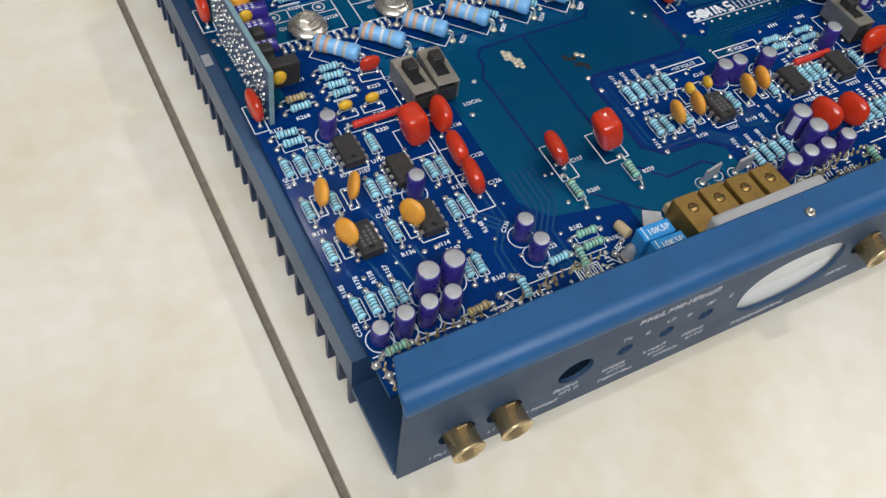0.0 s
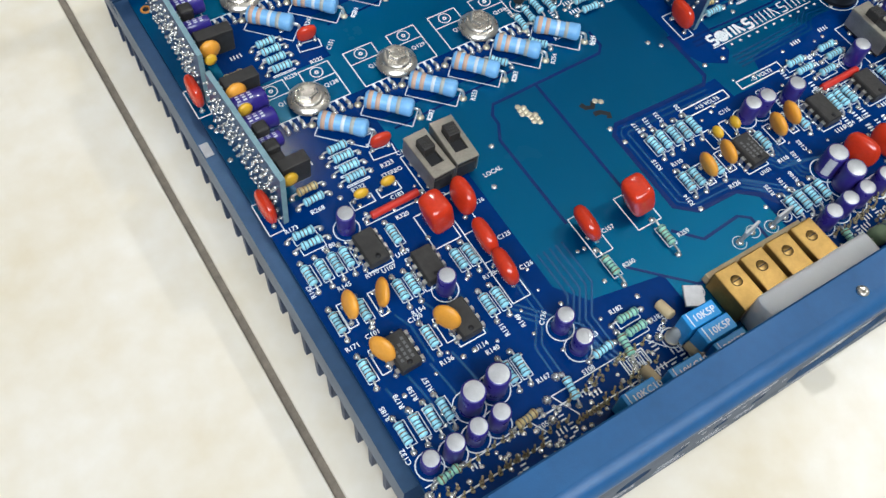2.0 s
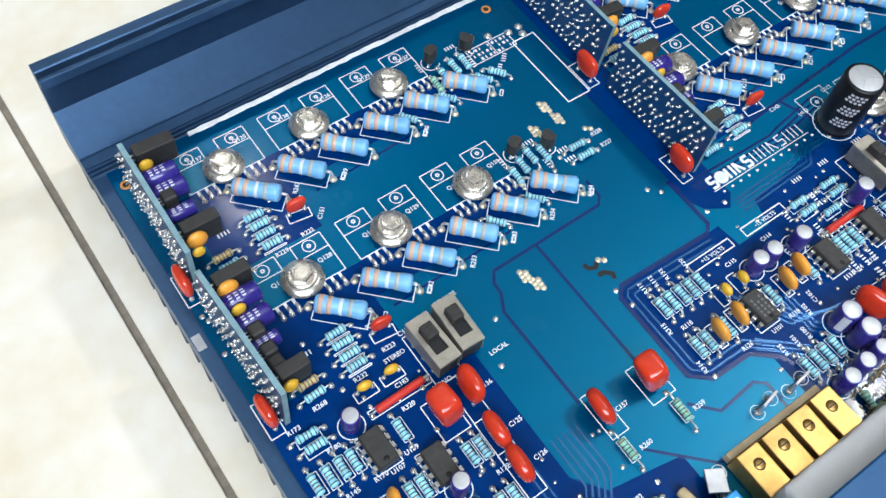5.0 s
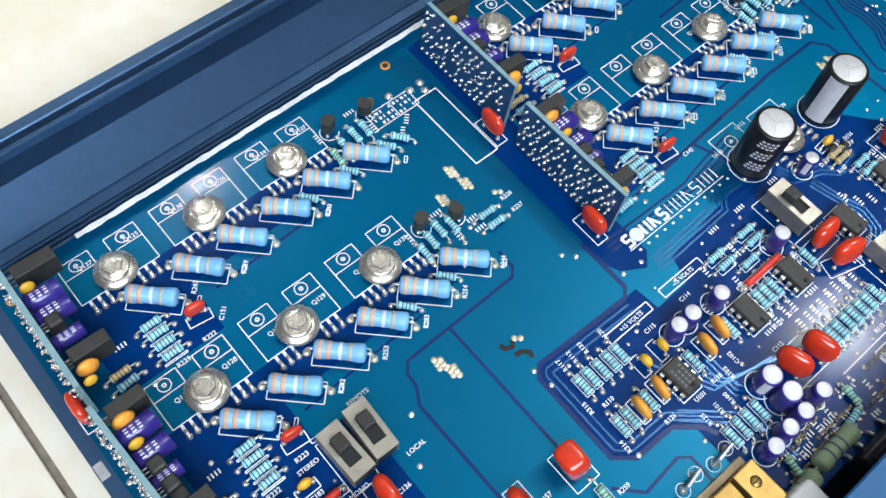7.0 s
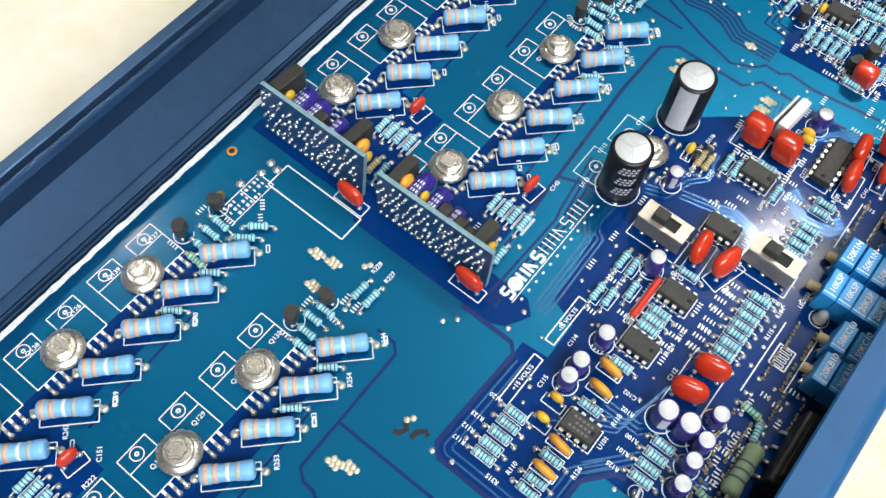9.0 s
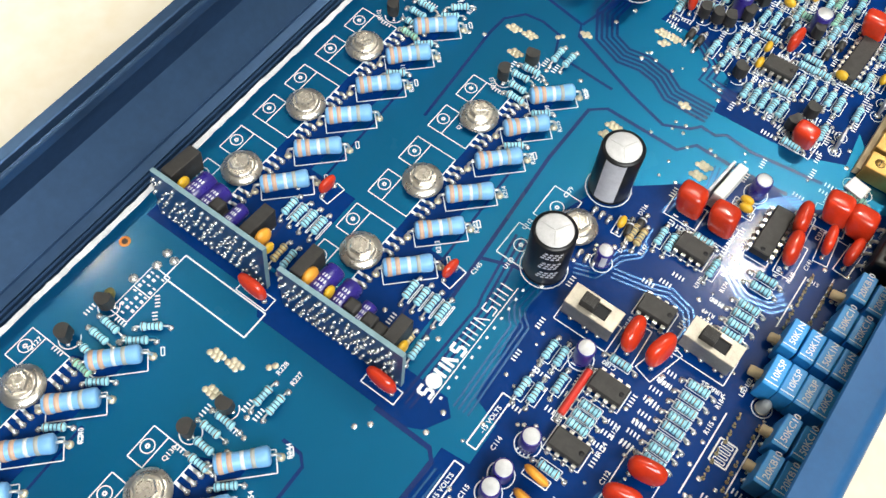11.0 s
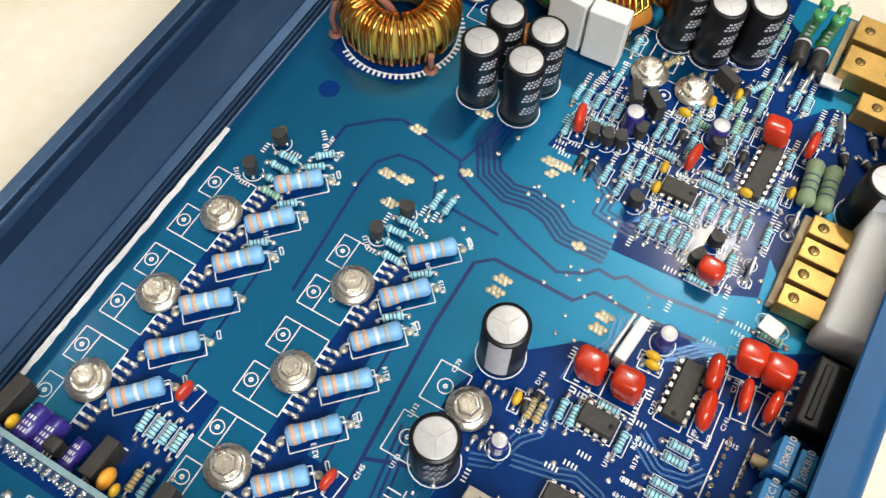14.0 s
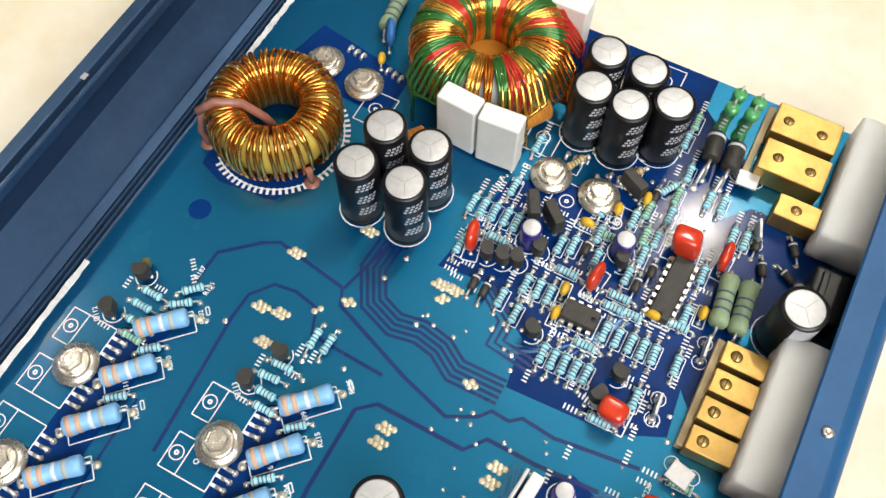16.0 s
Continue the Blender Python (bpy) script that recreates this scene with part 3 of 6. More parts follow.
def loop(pts):
    vs = [bm.verts.new((u, 0.0, h)) for u, h in pts]
    return [bm.edges.new((vs[k], vs[(k + 1) % len(vs)])) for k in range(len(vs))]


def oval(cu, ch, ru, rh, n=28, p=1.0):
    return [(cu + ru * math.copysign(abs(math.cos(a)) ** p, math.cos(a)), ch + rh * math.copysign(abs(math.sin(a)) ** p, math.sin(a))) for a in [2 * math.pi * k / n for k in range(n)]]


JACKS = ((14.6, -3.4), (27.4, -3.2), (141.0, 3.0))
edges = loop([(-0.5, LO), (405, LO), (405, HI), (-0.5, HI)]) + loop(oval(46.0, 2.2, 5.0, 5.0))
edges += loop(oval(114.6, 1.4, 17.6, 11.2, 36, 0.8))
for cu in (60.3, 73.0, 85.4):
    edges += loop(oval(cu, 2.2, 2.3, 2.3, 16))
for cu, ch in JACKS:
    edges += loop(oval(cu - 0.4, ch, 4.9, 4.7, 20))
bmesh.ops.triangle_fill(bm, edges=edges, use_beauty=True)
ext = bmesh.ops.extrude_face_region(bm, geom=bm.faces[:])
bmesh.ops.translate(bm, vec=(0, 1.2, 0), verts=[g for g in ext["geom"] if isinstance(g, bmesh.types.BMVert)])
part("face", bm, M_PANEL_FACE, panel, "grey-blue printed face, darkened as in shade")
bm = bmesh.new()
extrude_u(bm, [(0.0, 17.4), (0.0, 19.2), (0.3, 20.6), (1.0, 21.8), (2.1, 22.7), (3.4, 23.1), (4.6, 23.2), (11.6, 23.2), (12.1, 22.7), (11.7, 22.1), (4.6, 22.1), (2.8, 21.6), (1.6, 20.4), (1.2, 19.0), (1.2, 17.4)], -0.5, 405)
for v in bm.verts:                                  # clipped corners
    if v.co.y > 5:
        v.co.x += 2.6 if v.co.x < 100 else -2.6
bmesh.ops.bevel(bm, geom=[e for e in bm.edges if abs(e.verts[0].co.x - e.verts[1].co.x) < 3.0], offset=0.3, segments=1, affect="EDGES")
for f in bm.faces:                                  # the fold is round
    f.smooth = f.calc_center_median().y < 5 and abs(f.normal.x) < 0.5
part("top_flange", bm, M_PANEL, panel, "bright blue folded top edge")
for cu, cv, ch in ((113.8, 5.8, 23.2), (302.0, 6.8, 23.2)):
    bm = bmesh.new()
    lathe(bm, [(1.5, 0), (1.55, 0.35), (1.2, 0.7), (0.5, 0.75), (0.4, 0.45), (0.05, 0.4)], 14)
    part("screw", bm, M_STEEL, panel, "small bright screw", m=pose(cu / 1000, cv / 1000, ch / 1000))


def print_word(u, h, n, tall, seed):
    """Small uneven bars in place of lettering too fine to read."""
    rng = random.Random(seed)
    bm = bmesh.new()
    for k in range(n):
        wide = tall * rng.uniform(0.5, 0.7)
        x = u + (k - n / 2) * tall * 0.85
        box(bm, (x - wide * 0.38, -0.03, h), (wide * 0.25, 0.06, tall))
        if rng.random() > 0.3:
            box(bm, (x + wide * 0.38, -0.03, h + tall * rng.uniform(-0.15, 0.15)), (wide * 0.25, 0.06, tall * rng.uniform(0.5, 1)))
        if rng.random() > 0.2:
            box(bm, (x, -0.031, h + rng.choice((-0.42, 0.0, 0.42)) * tall), (wide, 0.06, tall * 0.18))
    part("print_word", bm, M_STRIPE, panel)


print_word(74.0, 14.6, 12, 2.4, 1)
for n, cu in enumerate((46, 60.3, 73.0, 85.4)):
    print_word(cu - 0.5, -5.2, 5, 1.7, 2 + n), print_word(cu + 1.0, -8.0, 4, 1.7, 12 + n)
for n, (cu, ch, w) in enumerate(((38.5, -10.8, 9), (60, 8.2, 2), (73, 8.2, 2), (85.4, 8.2, 2), (66.5, 6.5, 1), (79.2, 6.5, 1), (92, 7.5, 1), (62, -11.2, 8), (78, -10.8, 6), (110, -12.6, 14), (137, -8, 6), (11, -12.5, 4), (27, -12, 4))):
    print_word(cu, ch, w, 1.6, 30 + n)


def rca_jack():
    root = thing("audio_jack", "dull gold round audio jack through the panel", "jack", "gold audio jacks")
    m = Matrix.Rotation(math.pi / 2, 4, "X")
    bm = bmesh.new()
    lathe(bm, [(4.0, -2.5), (4.0, 5.0), (4.25, 5.15), (4.25, 5.7), (4.0, 5.9), (3.2, 5.9), (3.1, 0.5), (0.1, 0.5)], 28, m)
    barrel = part("barrel", bm, M_JACK, root)
    bm = bmesh.new()
    lathe(bm, [(1.9, 0.4), (1.9, 4.6), (1.2, 4.7), (1.0, 2.0), (0.1, 2.0)], 16, m)
    part("core", bm, M_HOLE, barrel)
    bm = bmesh.new()
    box(bm, (0, -0.7, 3.4), (2.6, 0.35, 3.2), 0.1)
    part("tab", bm, M_JACK, barrel)
    return root


for cu, ch in JACKS:
    put(rca_jack, cu, 0, 0, ch, jitter=0)

# ---- main board ----
board = thing("circuit_board", "large teal and navy circuit board with white printed labels", "circuit board")
board.matrix_basis = spot(0, 0)
bm = bmesh.new()
prism(bm, [(3.2, 13.5), (405, 13.5), (405, 200), (3.2, 200)], -1.6, 0)
part("substrate", bm, M_PCB, board)


LAYER = [0.03, 0.06]


def zone(outline, mat=M_NAVY, name="mask_zone"):
    bm = bmesh.new()
    LAYER[0] += 0.001
    h = LAYER[0]
    prism(bm, outline, 0.0, h)
    part(name, bm, mat, board)


zone([(3.2, 13.5), (88, 13.5), (88, 40), (66, 44), (60, 52), (60, 104), (56, 109), (3.2, 109)])
zone([(16, 109), (47, 109), (47, 122), (112, 122), (106, 134), (16, 134)])
zone([(16, 150), (47, 150), (47, 167), (112, 167), (106, 180), (16, 180)])
zone([(146, 92), (153, 88), (157, 92), (157, 195), (149, 195), (149, 152), (144, 148), (144, 96)])
zone([(158, 109), (190, 109), (190, 122), (256, 122), (250, 134), (158, 134)])
zone([(158, 150), (190, 150), (190, 167), (256, 167), (250, 180), (158, 180)])
zone([(107.3, 86.4), (140.6, 85.3), (145.2, 85.4), (146.0, 77.1), (158.5, 77.3), (172.2, 80.6), (189.1, 78.2)] + [(210.4, 97.9), (223.4, 98.7), (236.4, 94.0), (245.2, 91.9), (244.7, 85.7), (254.3, 74.4), (255.5, 66.6), (265.0, 64.3), (271.4, 54.6), (267.3, 42.3), (273.0, 34.9), (281.4, 20.5)] + [(286, 13.5), (128, 13.5), (128, 46.5), (123.1, 50.5), (109.6, 50.8), (104.3, 55.2), (104.6, 83.5)])
zone([(205.8, 90.1), (187.9, 88.9), (161.4, 85.8), (158.5, 77.0), (190.0, 74.0), (214.0, 84.0)])
zone([(307.1, 112.1), (342.6, 106.3), (350.9, 84.5), (394.9, 66.5), (378.9, 44.4), (354.6, 49.6)] + [(366, 40), (366, 13.5), (330, 13.5), (330, 30), (300, 34)] + [(305.1, 38.4), (291.4, 36.9), (286.3, 48.2), (285.2, 58.1), (284.1, 79.6), (298.4, 81.5), (308.7, 97.8)])
zone([(304, 190), (322, 192), (322, 168), (312, 160), (303, 164), (301, 182)])
zone([(387, 64), (405, 64), (405, 128), (387, 128)])
zone([(344, 150), (360, 150), (366, 185), (344, 190)])


def ribbon(bm, pts, w, h=0.06):
    """A flat track on the board along a line of points."""
    pts = [Vector(p) for p in pts]
    left, right = [], []
    LAYER[1] = (LAYER[1] + 0.0007) % 0.02
    h += LAYER[1]
    for i, p in enumerate(pts):
        d = (pts[min(i + 1, len(pts) - 1)] - pts[max(i - 1, 0)]).normalized()
        n = Vector((-d.y, d.x)) * w / 2
        left.append(bm.verts.new((p.x + n.x, p.y + n.y, h)))
        right.append(bm.verts.new((p.x - n.x, p.y - n.y, h)))
    for k in range(len(pts) - 1):
        bm.faces.new((left[k], right[k], right[k + 1], left[k + 1]))


def beside(pts, d):
    """The same line, shifted sideways by d."""
    pts, out = [Vector(p) for p in pts], []
    for i, p in enumerate(pts):
        a = (p - pts[i - 1]).normalized() if i else (pts[1] - p).normalized()
        b = (pts[i + 1] - p).normalized() if i < len(pts) - 1 else a
        n = (Vector((-a.y, a.x)) + Vector((-b.y, b.x))).normalized()
        out.append(p + n * d / max(0.5, n.dot(Vector((-a.y, a.x)))))
    return out


bm = bmesh.new()                                    # gaps in the copper, dark
for w, pts in ((1.0, [(122.2, 119.7), (122.1, 113.5), (119.8, 111.0), (95.2, 110.6), (79.8, 110.4), (77.4, 107.2), (77.2, 103.6), (74.3, 98.5), (74.6, 66.0)]),
               (1.0, [(95.2, 110.6), (95.3, 64.0)]), (1.0, [(98.6, 49.6), (105.0, 42.9), (118.1, 43.9), (121.0, 41.6), (120.8, 32.0)]),
               (0.8, [(80.4, 47.1), (94.3, 33.3), (103.3, 29.7)]),
               (1.5, [(143.3, 105.9), (143.2, 87.8), (140.6, 85.3), (107.3, 86.4), (104.6, 83.5), (104.3, 55.2), (109.6, 50.8), (123.1, 50.5), (129.7, 45.1), (132.1, 40.3)]),
               (1.1, [(270.7, 169.5), (281.4, 169.2), (289.9, 159.6), (292.4, 155.2), (288.5, 132.3), (283.7, 130.2), (273.7, 104.0), (269.6, 90.0), (273.5, 82.5), (276.5, 80.0), (276.2, 74.8), (278.5, 72.0), (277.6, 62.7), (280.6, 40.0)]),
               (1.0, [(288.5, 131.9), (305.6, 127.6), (307.9, 122.0)]),
               (1.0, [(226.6, 151.7), (266.7, 154.6), (274.7, 154.2), (280.6, 149.5), (281.5, 143.0), (280.0, 135.6), (272.6, 132.6), (271.6, 110.0)]),
               (1.2, [(148.0, 106.0), (200.1, 109.5), (237.4, 112.0), (260.2, 111.8), (264.2, 107.2), (264.0, 82.0), (269.3, 77.7), (269.2, 63.6), (270.4, 46.9)]),
               (1.1, [(196.6, 108.7), (200.0, 100.0), (202.4, 86.0)]),
               (0.8, [(226.0, 118.6), (160.0, 116.4)]), (0.8, [(236.0, 163.6), (164.0, 161.2)]), (0.8, [(92.0, 118.4), (50.0, 117.0)]), (0.8, [(94.0, 163.4), (52.0, 161.4)])):
    ribbon(bm, pts, w)
for k in range(5):                                  # a bus of tracks bending together
    ribbon(bm, beside([(306.7, 123.8), (298.7, 124.3), (291.6, 120.2), (289.3, 114.0), (290.6, 107.0), (289.0, 98.6), (285.3, 92.7), (285.6, 80.0)], -1.7 * k), 0.95)
for k in range(3):
    ribbon(bm, beside([(305.5, 97.7), (302.8, 93.5), (299.9, 89.4), (292.3, 89.5), (291.5, 83.3), (290.3, 74.1)], 1.8 * k), 0.9)
    ribbon(bm, beside([(148.5, 98.3), (183.8, 97.3), (188.0, 98.3), (209.7, 101.4)], 1.8 * k), 0.8)
gaps = part("copper_gap", bm, M_GAP, board)
gaps["kind"] = "stuff"
bm = bmesh.new()                                    # tracks inside the navy zones, lighter
for u0 in (66, 68, 70, 72, 74, 58, 56):
    ribbon(bm, [(u0 - 4, 62), (u0 - 4, 48), (u0 - 10, 40), (u0 - 10, 30)], 0.6, 0.05)
for k in range(4):
    ribbon(bm, [(8 + 6.4 * k, 50), (9 + 6.4 * k, 44), (10 + 6.6 * k, 31)], 0.7, 0.05)
    ribbon(bm, [(12 + 8 * k, 66), (14 + 8 * k, 61), (14 + 8 * k, 50)], 0.6, 0.05)
    ribbon(bm, [(132 + 1.7 * k, 66 - k), (140 + 1.7 * k, 50), (160 + 2 * k, 46 - k)], 0.6, 0.05)
    ribbon(bm, [(292 + 2 * k, 84 - k), (300, 72 - 2 * k), (318, 56 + 1.5 * k)], 0.5, 0.05)
    ribbon(bm, [(252 + 1.6 * k, 58), (264, 52 - 1.6 * k), (272, 44 - 1.6 * k)], 0.7, 0.05)
for n, pts in ((4, [(156.1, 84.8), (186.8, 85.7), (188.5, 88.1), (190.8, 89.7), (198.8, 89.1), (204.0, 89.8)]),
               (3, [(208.8, 85.1), (211.1, 78.8), (215.0, 77.3), (220.7, 75.5), (224.9, 71.6), (228.5, 71.7), (230.3, 73.4), (235.4, 73.7)]),
               (3, [(214.1, 75.5), (215.3, 69.8), (216.7, 63.7), (218.5, 59.2), (217.0, 53.4), (212.4, 50.3), (204.8, 51.5)]),
               (4, [(236.3, 51.3), (230.9, 43.6), (230.1, 40.8), (231.9, 33.2), (236.6, 29.5)]),
               (3, [(45.1, 52.1), (57.7, 37.6), (60.9, 25.6)]), (3, [(143.3, 58.2), (143.3, 45.4), (150.0, 38.8)]), (3, [(125.7, 50.6), (140.8, 37.2), (140.7, 23.2)]), (3, [(266.3, 69.4), (258.1, 68.0), (247.2, 74.2), (241.5, 74.6)])):
    for k in range(n):
        ribbon(bm, beside(pts, 1.5 * k), 0.6, 0.05)
for d in (2.0, 4.0):
    ribbon(bm, beside([(140.0, 85.3), (107.3, 86.4), (104.6, 83.5), (104.3, 55.2), (109.6, 50.8), (123.1, 50.5), (129.7, 45.1)], d), 0.6, 0.05)
tracks = part("copper_track", bm, M_TRACE_LIGHT, board)
tracks["kind"] = "stuff"

# white print: outlines, rings and bars
ink = bmesh.new()


def line(*pts, w=0.32):
    for a, b in zip(pts, pts[1:]):
        ribbon(ink, [a, b], w, 0.09)


def frame_box(u, v, wu, wv, angle=0.0, w=0.32):
    c, s = math.cos(radians(angle)), math.sin(radians(angle))
    q = [(u + x * c - y * s, v + x * s + y * c) for x, y in ((-wu / 2, -wv / 2), (wu / 2, -wv / 2), (wu / 2, wv / 2), (-wu / 2, wv / 2))]
    line(*q, q[0], w=w)


def ring(u, v, r, w=0.32, n=20, a0=0.0, a1=360.0):
    pts = [(u + r * math.cos(radians(a0 + (a1 - a0) * k / n)), v + r * math.sin(radians(a0 + (a1 - a0) * k / n))) for k in range(n + 1)]
    line(*pts, w=w)



def lab(words, u, v, angle=0.0, size=2.0):
    """A printed label, centred on its place."""
    w = 0.56 * size * len(words)
    c, s = math.cos(radians(angle)), math.sin(radians(angle))
    u, v = u - w / 2 * c + size * 0.35 * s, v - w / 2 * s - size * 0.35 * c
    return text_part(words, size, board, pose(u / 1000, v / 1000, 0.00009, 0, 0, angle), name="label")


dots = bmesh.new()


def via(u, v, r=0.8):
    blob(dots, u, v, r, 0.3, 0, 0.02)



def via_cluster(u, v, angle=0.0, n=3):
    """A knot of filled through-holes."""
    c, s = math.cos(radians(angle)), math.sin(radians(angle))
    for k in range(n):
        for side in (-1, 1):
            x, y = (k - (n - 1) / 2) * 1.45 + 0.45 * side, side * 0.75
            m = pose((u + x * c - y * s) / 1000, (v + x * s + y * c) / 1000, 0.00004 + 0.000002 * (2 * k + side))
            if "via" in MADE:
                again(MADE["via"], m)
            else:
                bm = bmesh.new()
                blob(bm, 0, 0, 0.98, 0.3, 0)
                MADE["via"] = part("via", bm, M_VIA, board, m=m)


def power_transistor():
    root = thing("power_transistor", "three soldered leads of a clamped power transistor", "transistor", "power transistors")
    for k in (-1, 0, 1):
        bm = bmesh.new()
        tube(bm, [(k * 2.54, 0.9, 0), (k * 2.54, 0.6, 0.9), (k * 2.54, -0.6, 1.1), (k * 2.54, -1.2, 0.1)], 0.55, 6)
        blob(bm, k * 2.54, -1.1, 1.0, 1.3, 1)
        part("lead", bm, [M_WIRE, M_SOLDER], root)
    return root


# ---- two output channels, alike ----
for n, U in enumerate((0.0, 144.0)):
    for row, V in enumerate((0.0, 45.6)):
        for k in range(3):
            put(clamp_screw, U + 33.0 + 29.5 * k, V + 137.4, 20 + 47 * k + 31 * row + 13 * n, jitter=0.6)
        for k in range(6):
            hu, hv = U + 25.2 + 15.0 * k, V + 146.3
            ring(hu, hv, 1.9), ring(hu, hv, 0.5, 0.5, 8)
            line((hu - 4.9, hv - 12.0), (hu - 4.9, hv + 2.4), (hu + 4.9, hv + 2.4), (hu + 4.9, hv - 12.0), (hu - 4.9, hv - 12.0))
            line((hu - 4.9, hv - 2.8), (hu + 4.9, hv - 2.8))
            put(power_transistor, hu, V + 131.2, 0)
            for s in (-1, 0, 1):
                line((hu + s * 2.54, hv - 14.2), (hu + s * 2.54, hv - 12.0), w=0.9)
            ru, rv = U + 36.7 + 15.0 * k, V + 123.3
            put(power_resistor, ru, rv, -45)
            frame_box(ru - 0.2, rv - 0.6, 15.6, 6.2, -45)
            if k in (0, 1, 3, 5):
                frame_box(ru + 9.5, rv - 7.5, 2.4, 0.9, 45)
        for k in (4, 5):
            put(resistor, U + 29.5 + 15 * k, V + 122.8, -49, 0, "blue", k % 3, 8.8)
    for v, bands in ((163.0, 0), (159.4, 1), (155.8, 2), (152.1, 0), (118.6, 1), (114.8, 0), (111.1, 2), (107.5, 1)):
        put(resistor, U + 31.9, v, 0, 0, "blue", bands)
        frame_box(U + 31.9, v - 1.5, 7, 0.5)
    put(resistor, U + 18.2, 110.0, 2, 0, "tan"), put(resistor, U + 18.4, 106.5, 2)
    put(resistor, U + 18.2, 155.6, 2, 0, "tan"), put(resistor, U + 18.4, 152.1, 2)
    for u, v, a in ((124.4, 168.3, -50), (119.2, 168.5, -50), (113.8, 177.6, 87), (108.9, 176.0, 85), (112.9, 135.8, 92), (108.7, 134.3, 88), (127.7, 131.0, 0), (127.9, 126.8, 0)):
        put(resistor, U + u, v, a, 0, "blue", int(u) % 3)
    for u, v, a in ((109.3, 139.8, 20), (119.7, 136.4, 100), (108.8, 183.9, 30), (121.8, 182.4, 120)):
        put(small_transistor, U + u, v, a)
        ring(U + u, v, 3.0, a0=120, a1=330)
    put(film_capacitor, U + 43.2, 158.1, -8, 0, 6.2, 5.2, 2.6, 5.0, 0.0)
    put(film_capacitor, U + 42.8, 113.0, -6, 0, 6.2, 5.2, 2.6, 5.0, 0.0)
    frame_box(U + 43.2, 156.6, 7, 3.2, -8), frame_box(U + 42.8, 111.5, 7, 3.2, -6)
    for v in (152.7, 107.9):
        put(film_capacitor, U + 5.1 if not n else 148.8, v, 91, 0, 9.6, 8.0, 3.6, 6.5, 0.0)
        frame_box(U + 5.1 if not n else 148.8, v, 4.2, 11)
    for u, v, a, m in ((129.2, 149.2, 84, 3), (130.0, 143.4, 84, 3), (120.8, 143.0, 84, 3), (135.6, 135.0, 84, 1)):
        via_cluster(U + u, v, a, m)

for words, u, v, a in (("Q137", 27, 190.4, 0), ("Q125", 42, 190.4, 0), ("Q138", 57, 190.4, 0), ("Q126", 72, 190.4, 0), ("Q139", 87, 190.4, 0), ("Q127", 102, 190.4, 0), ("Q140", 27, 140.6, 0), ("Q128", 42, 140.6, 0),
                       ("Q141", 57, 140.6, 0), ("Q129", 72, 140.6, 0), ("Q142", 87, 140.6, 0), ("Q130", 102, 140.6, 0), ("R242", 61.6, 116.2, 45), ("R253", 76.8, 116.2, 45), ("R243", 91.5, 116.2, 45),
                       ("R254", 106, 116.2, 45), ("R244", 121, 116.4, 45), ("R239", 62, 162, 45), ("R240", 92, 162, 45), ("R247", 47.5, 165.5, 45), ("C151", 49, 154, 45), ("R222", 42.5, 150.5, 0),
                       ("R229", 33, 148.6, 0), ("C152", 48, 109, 0), ("R252", 42.5, 119.5, 0), ("R240", 42, 115.5, 0), ("R223", 42, 107.5, 0), ("R232", 31, 104.4, 0), ("R268", 18, 103.6, 0),
                       ("R238", 113, 122.5, 0), ("R228", 137, 132.5, 0), ("R227", 137, 127.5, 0), ("Q112", 250, 188, 45), ("Q113", 250, 142, 45), ("Q121", 231, 140.6, 0), ("R186", 271, 165, 0),
                       ("R187", 274, 170, 0), ("R202", 263, 162, 45), ("R210", 248, 162, 45), ("R211", 237, 168, 45), ("R201", 233, 162, 45), ("R205", 265, 116, 45), ("R199", 252, 122, 45),
                       ("R215", 249, 116, 45), ("R216", 236, 122, 45), ("R204", 234, 116, 45), ("R214", 219, 116, 45), ("R203", 204, 116, 45), ("R213", 192, 121, 45), ("C145", 193, 108, 0)):
    lab(words, u, v, a)
frame_box(141.7, 161.6, 8.8, 30.0, 0, 0.45)
def pad(u, v, r=1.5):
    bm = bmesh.new()
    blob(bm, 0, 0, r, 1.0, 0, 0, 12)
    part("solder_pad", bm, M_SOLDER, board, m=pose(u / 1000, v / 1000, 0.00005))


